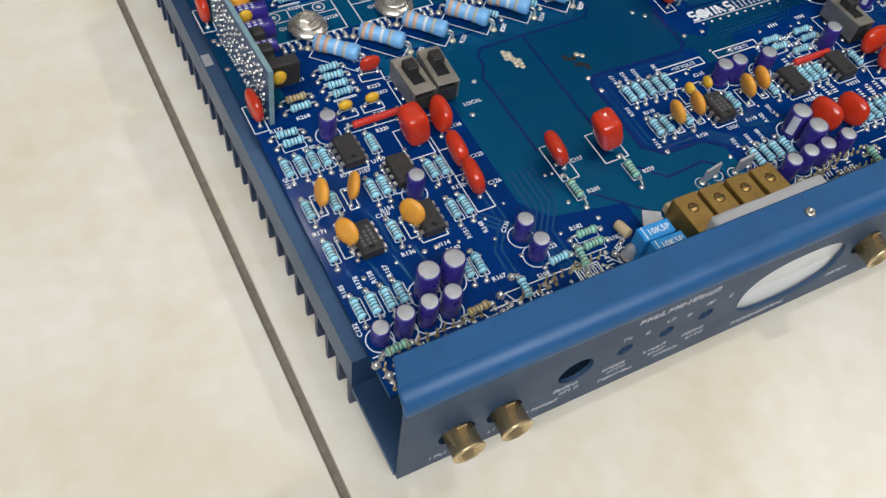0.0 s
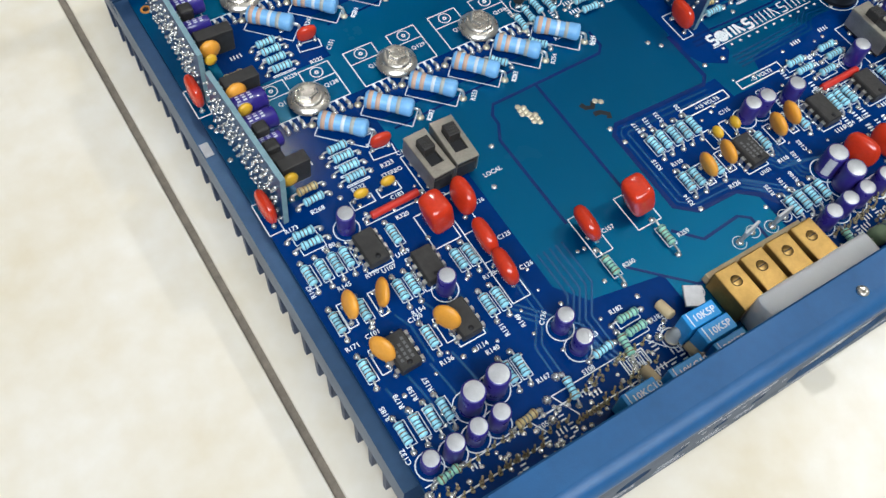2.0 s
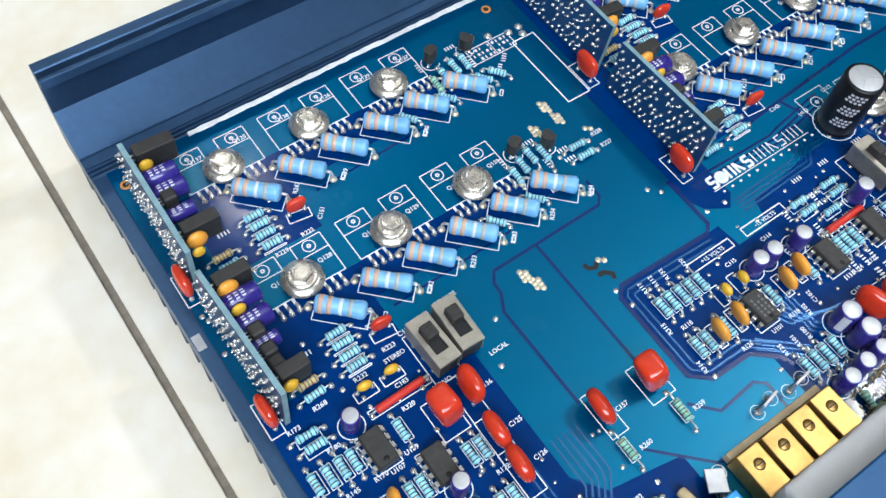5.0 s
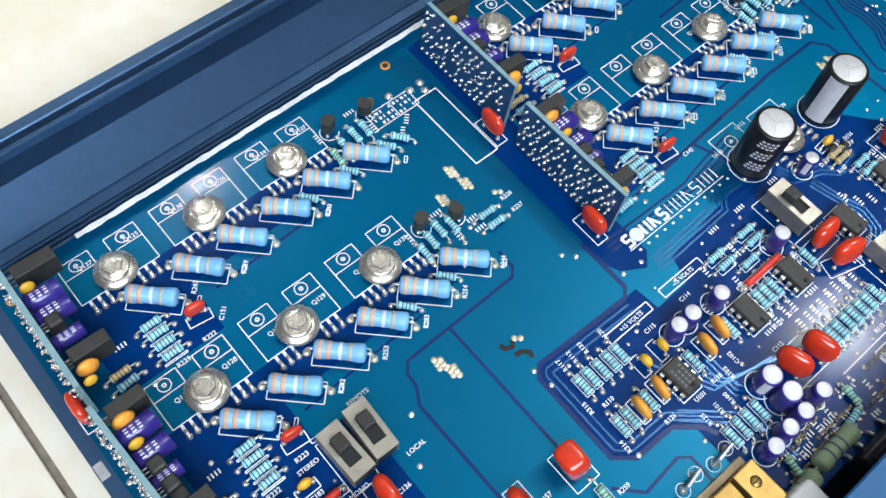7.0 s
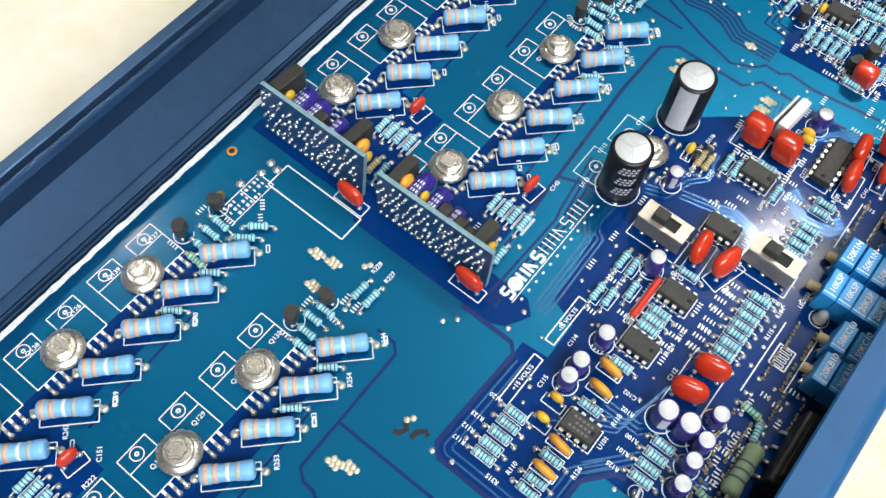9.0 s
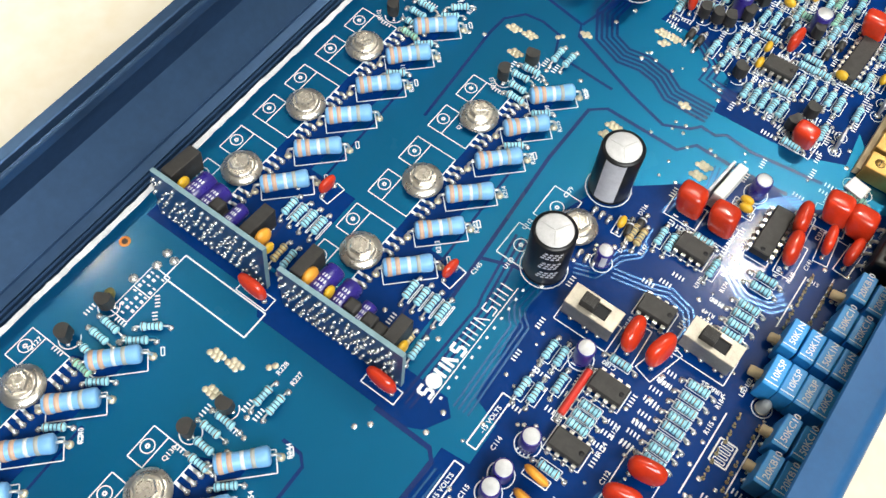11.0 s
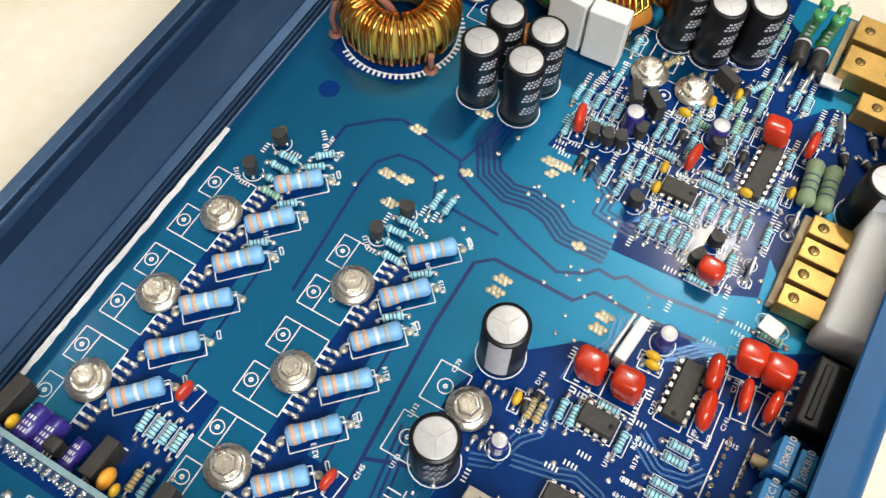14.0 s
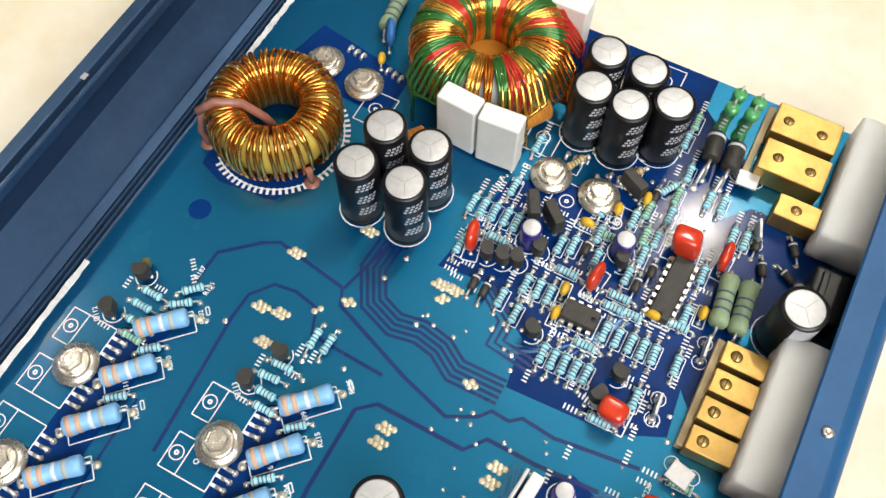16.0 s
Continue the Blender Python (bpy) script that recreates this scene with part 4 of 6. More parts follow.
for U in (0.0, 144.0):
    if U == 0.0:                                    # a ruled box of fine print
        frame_box(129.8, 178.4, 16.8, 6.4), line((130.4, 175.2), (130.4, 181.6))
        for row in range(3):
            for k in range(9):
                if (k * 5 + row * 3) % 7:
                    line((122.6 + 1.7 * k, 176.3 + 2.0 * row), (122.6 + 1.7 * k + (0.9 if k % 2 else 0.5), 176.3 + 2.0 * row), w=1.1)
        for u, v in ((143.4, 181.3), (138.9, 180.9), (132.0, 183.3), (142.8, 178.0)):
            pad(u, v)
    bm = bmesh.new()
    bmesh.ops.create_uvsphere(bm, u_segments=14, v_segments=10, radius=1.0, matrix=Matrix.Translation((0, 0, 2.8)) @ Matrix.Diagonal((2.1, 1.5, 2.0, 1)))
    for k in (-1, 1):
        tube(bm, [(k * 1.6, 0, 0), (k * 1.0, 0, 2.0)], 0.3)
    for q in bm.faces:
        q.smooth = True
    ob = part("bead_capacitor", bm, M_OLIVE)
    ob.matrix_basis = spot(U + 124.0, 183.4, 20)
    tagged(ob, "small olive epoxy bead capacitor on two leads", "capacitor", "olive bead capacitors")
    # print too fine to read, and filled holes between the small parts
    for u, v, a in ((120.6, 176.6, 90), (118.0, 186.0, 0), (127.0, 170.0, 45), (131.0, 173.0, 45), (104.5, 184.0, 90), (116.4, 131.5, 90), (116.0, 141.0, 0), (123.5, 133.0, 0), (123.4, 129.0, 0), (104.6, 139.0, 90), (22.0, 118.0, 0), (22.0, 163.0, 0)):
        c, s = math.cos(radians(a)), math.sin(radians(a))
        for k in range(4):
            x, y = (k - 1.5) * 1.05, 0.72
            line((U + u + x * c - y * s, v + x * s + y * c), (U + u + x * c + y * s, v + x * s - y * c), w=0.45)
    for u, v in ((111.0, 171.0), (116.0, 173.0), (118.6, 178.0), (106.0, 172.0), (111.2, 129.0), (116.5, 128.0), (106.0, 131.0), (121.0, 131.0), (23.0, 121.0), (25.0, 104.0), (23.4, 148.0), (38.6, 166.0)):
        via(U + u, v, 0.85)
    put(resistor, U + 118.0, 177.4, 88, 0, "blue", 2), put(resistor, U + 104.9, 174.6, 86, 0, "green", 1, 8.8)
    put(resistor, U + 117.0, 134.6, 90, 0, "blue", 0), put(resistor, U + 104.8, 132.4, 88, 0, "blue", 1, 8.8)
# a scuffed dark mark in the lacquer
bm = bmesh.new()
ribbon(bm, [(102.6, 97.6), (103.2, 95.8), (105.2, 95.0), (106.6, 96.6)], 1.6, 0.07)
ribbon(bm, [(104.0, 92.6), (106.2, 92.4), (108.0, 90.6), (107.2, 89.2)], 1.6, 0.07)
part("scuff", bm, M_HOLE, board)


# ---- upright driver boards ----
def driver_board(front):
    root = thing("driver_board", "upright dark driver board crowded with small components", "circuit board", "driver boards")
    bm = bmesh.new()
    box(bm, (0, 0, 11.0), (1.6, 44.0, 21.4), mat=0)
    for f in bm.faces:
        if abs(f.normal.x) < 0.5:
            f.material_index = 1
    part("board", bm, [M_DAUGHTER, M_EDGE], root)
    bm = bmesh.new()
    rng = random.Random(7 + front)
    for k in range(17):                             # soldered row along the foot
        blob(bm, 0, 0, 0.7, 0.9)
        for v in list(bm.verts)[-32:]:
            x, y, z = v.co
            v.co = (-0.8 - z, -20.5 + 2.54 * k + x, 2.0 + y)
    for row in range(6):                            # trimmed leads in loose rows
        for k in range(15):
            if rng.random() < 0.12:
                continue
            cy, cz = -19.6 + 2.8 * k + 1.4 * (row % 2) + rng.uniform(-0.7, 0.7), 4.6 + 2.9 * row + rng.uniform(-0.7, 0.7)
            r = rng.uniform(0.5, 0.8)
            n0 = len(bm.verts)
            blob(bm, 0, 0, r, r * 1.5)
            bm.verts.ensure_lookup_table()
            for v in bm.verts[n0:]:
                x, y, z = v.co
                v.co = (-0.8 - z, cy + x, cz + y)
            if rng.random() < 0.7:
                tube(bm, [(-0.8, cy, cz), (-1.9, cy + rng.uniform(-0.3, 0.3), cz + 0.2), (-2.5, cy + rng.uniform(-0.9, 0.9), cz + rng.uniform(0.1, 0.9))], 0.27, 5)
    joints = part("solder_joint", bm, M_SOLDER, root)
    joints["kind"] = "stuff"

    def pack(y, z, out=11.0, thick=4.2, tall=8.5):
        bm = bmesh.new()
        box(bm, (out / 2 + 2.4, y, z), (out, thick, tall), 0.3)
        body = part("transistor", bm, M_IC, root, "flat black transistor")
        for j in (-1, 0, 1):
            bm = bmesh.new()
            tube(bm, [(0.8, y, z + j * 2.3), (2.6, y, z + j * 2.3)], 0.4)
            part("lead", bm, M_WIRE, body)

    def lying(y, z, dia, length):
        bm = bmesh.new()
        r = dia / 2
        lathe(bm, [(r * 0.85, 1.0), (r, 1.4), (r, length), (r * 0.9, length + 0.4), (r * 0.8, length + 0.4), (0.1, length + 0.4)], 18, Matrix.Translation((0, y, z)) @ Matrix.Rotation(math.pi / 2, 4, "Y"))
        body = part("capacitor", bm, M_ELEC, root, "violet electrolytic capacitor")
        for j in range(3):
            bm = bmesh.new()
            for q in range(3):
                a = 1.2 + 0.3 * q
                x0 = 3.0 + 1.9 * j
                vs = [bm.verts.new((x, y + (r + 0.04) * math.cos(b), z + (r + 0.04) * math.sin(b))) for x, b in ((x0, a), (x0 + 1.1, a), (x0 + 1.1, a + 0.16), (x0, a + 0.16))]
                bm.faces.new(vs)
            part("print_bar", bm, M_STRIPE, body)

    def bead(y, z, r, mat, name):
        bm = bmesh.new()
        bmesh.ops.create_uvsphere(bm, u_segments=14, v_segments=10, radius=1, matrix=Matrix.Translation((r + 1.6, y, z)) @ Matrix.Diagonal((r, r * 0.55, r, 1)))
        for f in bm.faces:
            f.smooth = True
        part(name, bm, mat, root)

    def little(y, z):
        bm = bmesh.new()
        box(bm, (4.6, y, z), (4.4, 4.2, 4.4), 0.8)
        part("transistor", bm, M_IC, root)
        bm = bmesh.new()
        for j in (-1, 0, 1):
            tube(bm, [(0.8, y + j * 1.2, z), (2.8, y + j * 1.2, z)], 0.3)
        part("lead", bm, M_WIRE, root)

    if front:
        pack(18.5, 14.5), bead(15.0, 17.0, 3.3, M_DISC, "disc"), lying(11.0, 15.5, 6.4, 11.5), bead(7.2, 18.0, 2.3, M_BEAD, "bead"), lying(4.0, 14.5, 6.4, 11.0)
        little(-0.5, 16.5), lying(-3.5, 14.0, 4.6, 9.0), little(-6.5, 15.0), little(-10.0, 13.0), pack(-14.8, 13.5, 9.0), bead(-18.5, 15.0, 2.4, M_BEAD, "bead")
    else:
        pack(19.0, 15.5, 12.5, 4.6), bead(13.6, 18.0, 2.3, M_BEAD, "bead"), lying(10.0, 15.5, 6.4, 11.0), lying(4.5, 14.5, 6.4, 11.0), little(0.6, 16.5)
        little(-3.0, 13.0), lying(-4.6, 15.0, 4.6, 9.5), pack(-11.6, 14.0, 11.5), bead(-16.5, 16.5, 3.3, M_DISC, "disc"), bead(-20.0, 16.0, 2.0, M_BEAD, "bead")
    return root


# smaller than drawn, each with a lean and turn of its own
for u, v, front, lean, turn in ((7.9, 124.2, True, 2.5, 2.0), (7.9, 171.2, False, 2.5, -0.4), (152.2, 124.2, True, 3.5, 0.6), (152.6, 171.6, False, 7.0, 0.0)):
    put(driver_board, u, v, 0, 0.2, front).matrix_basis = spot(u, v, 0, 0.2) @ pose(0, 0, 0, 0, lean, turn) @ Matrix.Scale(0.93, 4)


# ---- small parts, front left ----
def res_row(us, v, angle=90, colour="blue", pitch=9.8, ink_side=1):
    for k, u in enumerate(us):
        put(resistor, u, v, angle, 0, colour, (k + int(u)) % 3, pitch)
        if angle == 90:
            frame_box(u + 0.5 * ink_side, v, 2.8, 6.6, 0, 0.25)
        else:
            frame_box(u, v - 0.5, 6.6, 2.8, 0, 0.25)
        if u > 150 and k % 2 == 0:                  # small print too fine to read
            for j in range(4):
                if angle == 90:
                    line((u - 0.8, v + 6.2 + 1.1 * j), (u + 0.8, v + 6.2 + 1.1 * j), w=0.45)
                else:
                    line((u + 6.2 + 1.1 * j, v - 0.8), (u + 6.2 + 1.1 * j, v + 0.8), w=0.45)


res_row((6.2, 10.0, 13.8, 17.3, 31.5), 86.2)
res_row((24.5, 28.1, 42.5, 45.9, 6.1, 13.4), 70.9)
res_row((24.2, 42.0, 45.6, 6.0), 56.0)
res_row((5.8, 9.8, 13.7, 17.6, 36.2, 39.6), 37.7)
res_row((11.0, ), 98.2, 0), res_row((11.4, ), 94.6, 0)
res_row((76.7, 95.7), 49.0, 90, "green", 12.3)
res_row((71.5, ), 35.0, 0, "green"), res_row((71.3, ), 31.0, 0, "green")
for u, v in ((23.9, 85.0), (34.3, 73.0), (33.6, 55.4)):
    put(chip, u, v, 90, 0, 8, False)
    frame_box(u, v, 7.6, 11)
put(chip, 15.8, 55.6, 90, 0, 8, True)
for u, v, a in ((9.6, 72.0, 84), (18.2, 71.0, 74), (10.4, 57.0, 116), (28.8, 56.2, 122)):
    put(disc_capacitor, u, v, a)
    frame_box(u, v, 2.6, 7.5)
for u, v in ((29.7, 100.8), (38.0, 100.8)):
    put(bead_capacitor, u, v, -5)
    frame_box(u, v - 1, 6.5, 3)
FILM = (10.6, 9.0, 4.7, 6.6)
BULKY = (8.6, 10.0, 7.2, 5.0)
for u, v, a, kind, lean in ((43.7, 83.8, 94, BULKY, -6.0), (51.6, 84.8, 90, FILM, 8.0), (51.5, 71.2, 88, FILM, -12.0), (51.4, 61.0, 87, FILM, -14.0), (78.8, 61.0, 87, FILM, -24.0), (95.3, 61.0, 87, BULKY, -14.0)):
    put(film_capacitor, u, v, a, 0, *kind, lean)
    frame_box(u - 0.5, v - 1, kind[2] + 0.8, kind[0] + 3)
for u, v, d, h in ((21.7, 94.3, 5.4, 8.4), (35.0, 65.6, 5.4, 8.4), (54.8, 41.3, 5.4, 8.0), (55.4, 34.3, 5.4, 8.0), (7.3, 28.1, 5.2, 6.0), (13.6, 27.8, 5.4, 9.5), (20.2, 28.1, 5.4, 9.5), (26.7, 28.4, 5.4, 9.5),
                   (23.2, 35.6, 6.6, 11.0), (30.8, 36.2, 6.6, 11.0)):
    put(electrolytic, u, v, 40, 0, d - 0.4, h, "violet", 0.0)
    ring(u, v, d / 2 + 0.9)


def sleeved_link(length=15.0):
    root = thing("sleeved_resistor", "long thin red sleeved resistor lying on the board", "resistor", "red sleeved resistors")
    bm = bmesh.new()
    lathe(bm, [(0.3, -length / 2), (1.1, -length / 2 + 0.1), (1.15, -length / 2 + 0.6), (1.1, 0), (1.15, length / 2 - 0.6), (1.1, length / 2 - 0.1), (0.3, length / 2)], 12, Matrix.Translation((0, 0, 1.9)) @ Matrix.Rotation(math.pi / 2, 4, "Y"))
    part("sleeve", bm, M_SLEEVE, root)
    for s in (-1, 1):
        bm = bmesh.new()
        wire_end(bm, s * (length / 2 + 1.4), s * length / 2 * 0.98, 1.9)
        part("lead", bm, [M_WIRE, M_SOLDER], root)
    return root


for u, v in ((36.5, 93.9), (178.2, 65.4)):
    put(sleeved_link, u, v, 0)
    frame_box(u, v, 19, 2.4)
put(slide_switch, 50.4, 99.6, 90, 0), put(slide_switch, 59.0, 100.2, 90, 0)
frame_box(50.4, 99.0, 8.4, 17)
for words, u, v, a in (("MONO", 47, 91.0, 0), ("STEREO", 41.5, 104.4, 0), ("REMOTE", 62.5, 111.0, 0), ("LOCAL", 66.0, 90.5, 0), ("R320", 37, 90.7, 0), ("C183", 39, 97.0, 0), ("R173", 9, 101.6, 0), ("R180", 15, 92.0, 0),
                       ("R142", 4.6, 82.5, 90), ("R145", 13, 79.6, 0), ("R170", 21, 79.2, 0), ("U107", 25.5, 78.4, 0), ("U109", 31, 80.6, 0), ("R154", 26, 64.0, 0), ("R171", 6.5, 63.6, 0), ("C101", 12.5, 64.2, 0),
                       ("R172", 47.5, 63.4, 0), ("C125", 57.6, 71.6, 0), ("C126", 57.6, 61.0, 0), ("C136", 57.2, 84.2, 0), ("U114", 34.5, 47.6, 0), ("R136", 25.0, 48.6, 0), ("C120", 24, 62.6, 0), ("R148", 47.0, 48.4, 90),
                       ("R151", 42.0, 48.4, 90), ("R140", 36.5, 45.2, 0), ("R167", 43.2, 32.4, 0), ("R185", 4.6, 44.6, 90), ("R178", 9.0, 45.6, 90), ("R158", 13.0, 45.6, 90), ("R157", 17.4, 45.8, 90), ("C136", 52.5, 46.0, 45),
                       ("C123", 60.4, 35.4, 0), ("C157", 83.6, 59.0, 0), ("R260", 82.2, 47.5, 0), ("R259", 101.3, 47.5, 0), ("R182", 70.5, 38.2, 0), ("R182", 78.6, 31.0, 0), ("LED104", 78.5, 28.6, 30), ("S108", 54.5, 28.4, 0),
                       ("S105", 36.0, 22.4, 0), ("R179", 62.0, 18.2, 0), ("C132", 3.4, 32.8, 90)):
    lab(words, u, v, a, 1.9)
line((3.6, 24.2), (34, 24.2)), line((34, 24.2), (36, 20.5)), line((42, 27.4), (72, 27.4), (75.5, 23), w=0.3), line((42, 27.4), (45.5, 20)), line((47, 19.6), (76, 19.6))


def pin_header(n, rows=2, pitch=2.6):
    root = thing("pin_row", "row of gold socket pins soldered through the board", "connector", "pin rows")
    for r in range(rows):
        for k in range(n):
            bm = bmesh.new()
            x, y = (k - (n - 1) / 2) * pitch, (r - (rows - 1) / 2) * 5.6
            lean = 0.5 * math.sin(k * 2.3 + r)
            blob(bm, x, y, 0.68, 0.9)
            tube(bm, [(x, y, 0.4), (x + lean * 0.4, y + 0.2, 2.1), (x + lean, y + 0.6, 2.7)], 0.3)
            part("pin", bm, M_PINGOLD, root)
    return root


for u, v, n, a in ((50.5, 21.6, 5, 0), (58.6, 23.2, 5, 0), (66.5, 24.0, 4, 0), (14, 20.6, 6, 0), (28, 21.4, 5, 0), (244.0, 25.6, 5, 0), (233, 25.4, 3, 0), (183.0, 23.8, 4, 0), (195.0, 23.4, 4, 0), (158.6, 25.5, 6, 0), (7.5, 17.6, 3, 0), (22, 15.8, 6, 0), (38, 17.6, 4, 0), (48, 16.2, 4, 0), (174, 16.5, 4, 0), (143.5, 22.6, 5, 0), (150.6, 23.4, 4, 0)):
    put(pin_header, u, v, a, 0, n)
for u, v in ((3.6, 22.1), (5.2, 18.4), (40.5, 27.2), (38.8, 22.4), (46, 31), (64.4, 19.4), (75.4, 26.2)):
    bm = bmesh.new()
    blob(bm, 0, 0, 1.3, 1.5)
    part("solder_post", bm, M_SOLDER, board, m=pose(u / 1000, v / 1000, 0))


def indicator():
    root = thing("indicator_lamp", "small clear indicator lamp with a pale dome", "lamp", "indicator lamps")
    bm = bmesh.new()
    lathe(bm, [(1.9, 0.4), (1.9, 1.2), (1.6, 1.3), (1.6, 3.6), (1.2, 4.6), (0.5, 5.1), (0.05, 5.2)], 16)
    part("dome", bm, M_TAPE, root)
    bm = bmesh.new()
    lathe(bm, [(2.1, 0.1), (2.1, 0.8), (1.9, 0.9)], 16)
    part("rim", bm, M_VIA, root)
    return root


for u, v in ((78.2, 24.4), (205.3, 22.6)):
    put(indicator, u, v)
    ring(u, v, 2.8)


# ---- middle front ----
res_row((112.0, 115.5, 119.3, 123.1, 126.6), 74.4)
res_row((112.2, 115.8, 123.0, 141.2), 59.7)
res_row((133.3, 137.1, 140.9, 144.8), 38.2)
res_row((170.6, 173.8, 177.0, 192.6, 156.8), 59.8)
res_row((171.0, 184.4), 77.4, 0), res_row((171.8, 184.6), 73.8, 0), res_row((178.0, ), 70.1, 0)
for u, v, mark in ((134.3, 58.4, True), (164.6, 58.8, False), (184.2, 58.8, False)):
    put(chip, u, v, 90, 0, 8, mark)
    frame_box(u, v, 7.6, 11)
for u, v, a in ((119.2, 59.4, 266), (127.4, 60.0, 262), (146.8, 60.2, 262), (153.4, 61.2, 262)):
    put(disc_capacitor, u, v, a)
    frame_box(u, v, 2.6, 7.5)
for u, v in ((130.2, 68.0), (137.3, 68.2)):
    put(bead_capacitor, u, v, 88)
    frame_box(u - 1.2, v, 3, 6.5)
for u, v, d, h in ((142.9, 68.9, 5.4, 8.0), (148.6, 68.9, 5.4, 8.0), (159.4, 67.8, 5.4, 8.4), (187.8, 69.2, 5.4, 8.6), (150.9, 42.9, 6.4, 9.5), (151.6, 36.4, 6.4, 9.5), (151.0, 30.4, 5.2, 8.0), (144.2, 30.2, 5.2, 8.0), (137.2, 29.4, 5.2, 8.0),
                   (159.6, 30.9, 5.2, 8.0), (264.8, 54.8, 5.4, 8.0), (216.4, 80.3, 4.8, 8.0), (325.8, 92.6, 6.0, 9.0), (334.9, 68.0, 6.0, 8.5)):
    put(electrolytic, u, v, 0, 0, d, h, "violet", 3.6 if (u in (150.9, 216.4)) else 0.7)
    ring(u, v, d / 2 + 0.9)
for u, v, a in ((159.8, 41.0, 104), (169.2, 39.2, 102)):
    put(film_capacitor, u, v, a, 0, *FILM, 10.0)
frame_box(164, 40, 22, 11)
for words, u, v, a in (("R315", 109.0, 69.0, 90), ("R117", 112.0, 82.4, 90), ("R112", 116.0, 82.4, 90), ("R133", 120.2, 82.4, 90), ("R120", 127.5, 81.6, 90), ("R110", 114.8, 66.6, 0), ("R314", 109.4, 55.0, 90), ("R126", 124.6, 52.4, 0),
                       ("U101", 135.6, 51.4, 0), ("R118", 143.2, 52.0, 0), ("C115", 139.4, 74.2, 0), ("C114", 154.6, 74.6, 0), ("R125", 132.0, 46.0, 90), ("R101", 137.0, 46.0, 90), ("R100", 141.4, 46.0, 90), ("R102", 147.0, 51.0, 90),
                       ("C102", 151.4, 53.0, 90), ("R124", 170.0, 51.6, 0), ("R121", 176.0, 51.4, 0), ("C112", 164.0, 47.0, 0), ("R184", 200.0, 32.4, 0), ("R115", 192.0, 31.6, 0), ("R115", 148.0, 17.6, 0)):
    lab(words, u, v, a, 1.9)
frame_box(136.0, 79.2, 17, 3.0, 0, 0.4), lab("+15 VOLTS", 137.0, 79.2, 0, 1.9)
frame_box(158.5, 79.4, 17, 3.0, 0, 0.4), lab("-15 VOLTS", 159.5, 79.4, 0, 1.9)

# printed maker's mark, as plain shapes
for k in range(11):
    u = 154.8 + 3.75 * k
    bold = 0.95 if k < 5 else 0.4
    if k == 1:
        for r in (0.5, 1.2, 1.9):
            ring(u, 97.7, r, 0.8, 22)
    elif k % 4 == 0:
        line((u + 1.2, 99.6), (u - 1.1, 99.6), (u - 1.1, 97.7), (u + 1.1, 97.7), (u + 1.1, 95.8), (u - 1.3, 95.8), w=bold)
    elif k % 4 == 3:
        line((u - 1.1, 99.7), (u - 1.1, 95.7), w=bold), line((u - 1.1, 99.7), (u + 1.1, 95.7), w=bold)
    else:
        line((u - 1.0, 99.7), (u - 1.0, 95.7), w=bold), line((u + 1.1, 99.7), (u + 1.1, 95.7), w=bold)
line((153.0, 94.9), (195.0, 94.9), w=0.3)
for k in range(12):
    line((155.3 + 3.6 * k, 93.4), (156.2 + 3.6 * k, 93.4), w=0.7)


# ---- centre ----
res_row((174.6, 178.0, 181.4, 184.9, 188.4, 191.9, 195.4, 199.1, 218.3, 221.9, 225.5, 229.0, 236.2, 239.9), 39.1)
res_row((240.2, ), 60.1), res_row((233.7, ), 70.6, 0), res_row((233.5, ), 67.1, 0), res_row((233.6, ), 53.2, 0)
for u, v in ((235.2, 60.8), (211.8, 59.6)):
    put(chip, u, v, 90, 0, 8, False)
    frame_box(u, v, 7.6, 11)
put(chip, 254.1, 44.8, 0, 0, 14, False), frame_box(254.1, 44.8, 20, 7.6)
for u, v, a, kind, lean in ((200.1, 60.1, 2, FILM, -14.0), (200.2, 51.6, -16, FILM, -16.0), (246.2, 68.8, 92, BULKY, 4.0), (246.2, 58.2, 90, BULKY, 4.0), (261.6, 38.6, 4, FILM, -14.0), (250.8, 36.3, 2, FILM, -16.0),
                            (270.0, 32.7, 96, BULKY, 4.0), (269.4, 25.2, 90, BULKY, 4.0), (260.3, 29.4, 6, (9.0, 7.4, 3.4, 6.6), -10.0), (260.9, 22.3, -4, (9.0, 7.4, 3.6, 6.6), -10.0), (317.5, 106.3, 12, (8.6, 8.0, 3.4, 6.0), -6.0),
                            (322.2, 70.6, -8, (8.6, 7.4, 3.2, 6.0), -6.0), (344.8, 41.0, -4, (8.6, 7.4, 3.2, 6.0), -6.0), (343.2, 52.8, 92, (8.2, 8.6, 6.8, 5.0), 4.0), (289.7, 52.0, 87, (7.6, 7.6, 6.0, 5.0), -4.0)):
    put(film_capacitor, u, v, a, 0, *kind, lean)
    frame_box(u, v, kind[0] + 2, kind[2] + 1, a)
for u, v, a in ((230.0, 82.0, 4), (259.0, 55.8, 92), (256.6, 55.0, 92), (316.0, 77.2, 4), (308.4, 76.6, 2), (320.3, 52.8, 88), (327.0, 41.0, 2), (337.8, 80.0, 88), (346.0, 74.0, 10), (353.0, 68.0, 4)):
    put(bead_capacitor, u, v, a)
    frame_box(u, v, 6.6, 3, a)
put(slide_switch, 199.0, 73.6, 90, 0), put(slide_switch, 210.0, 42.4, 90, 0)
frame_box(198, 73.4, 9, 17), frame_box(209, 42.4, 9, 17)
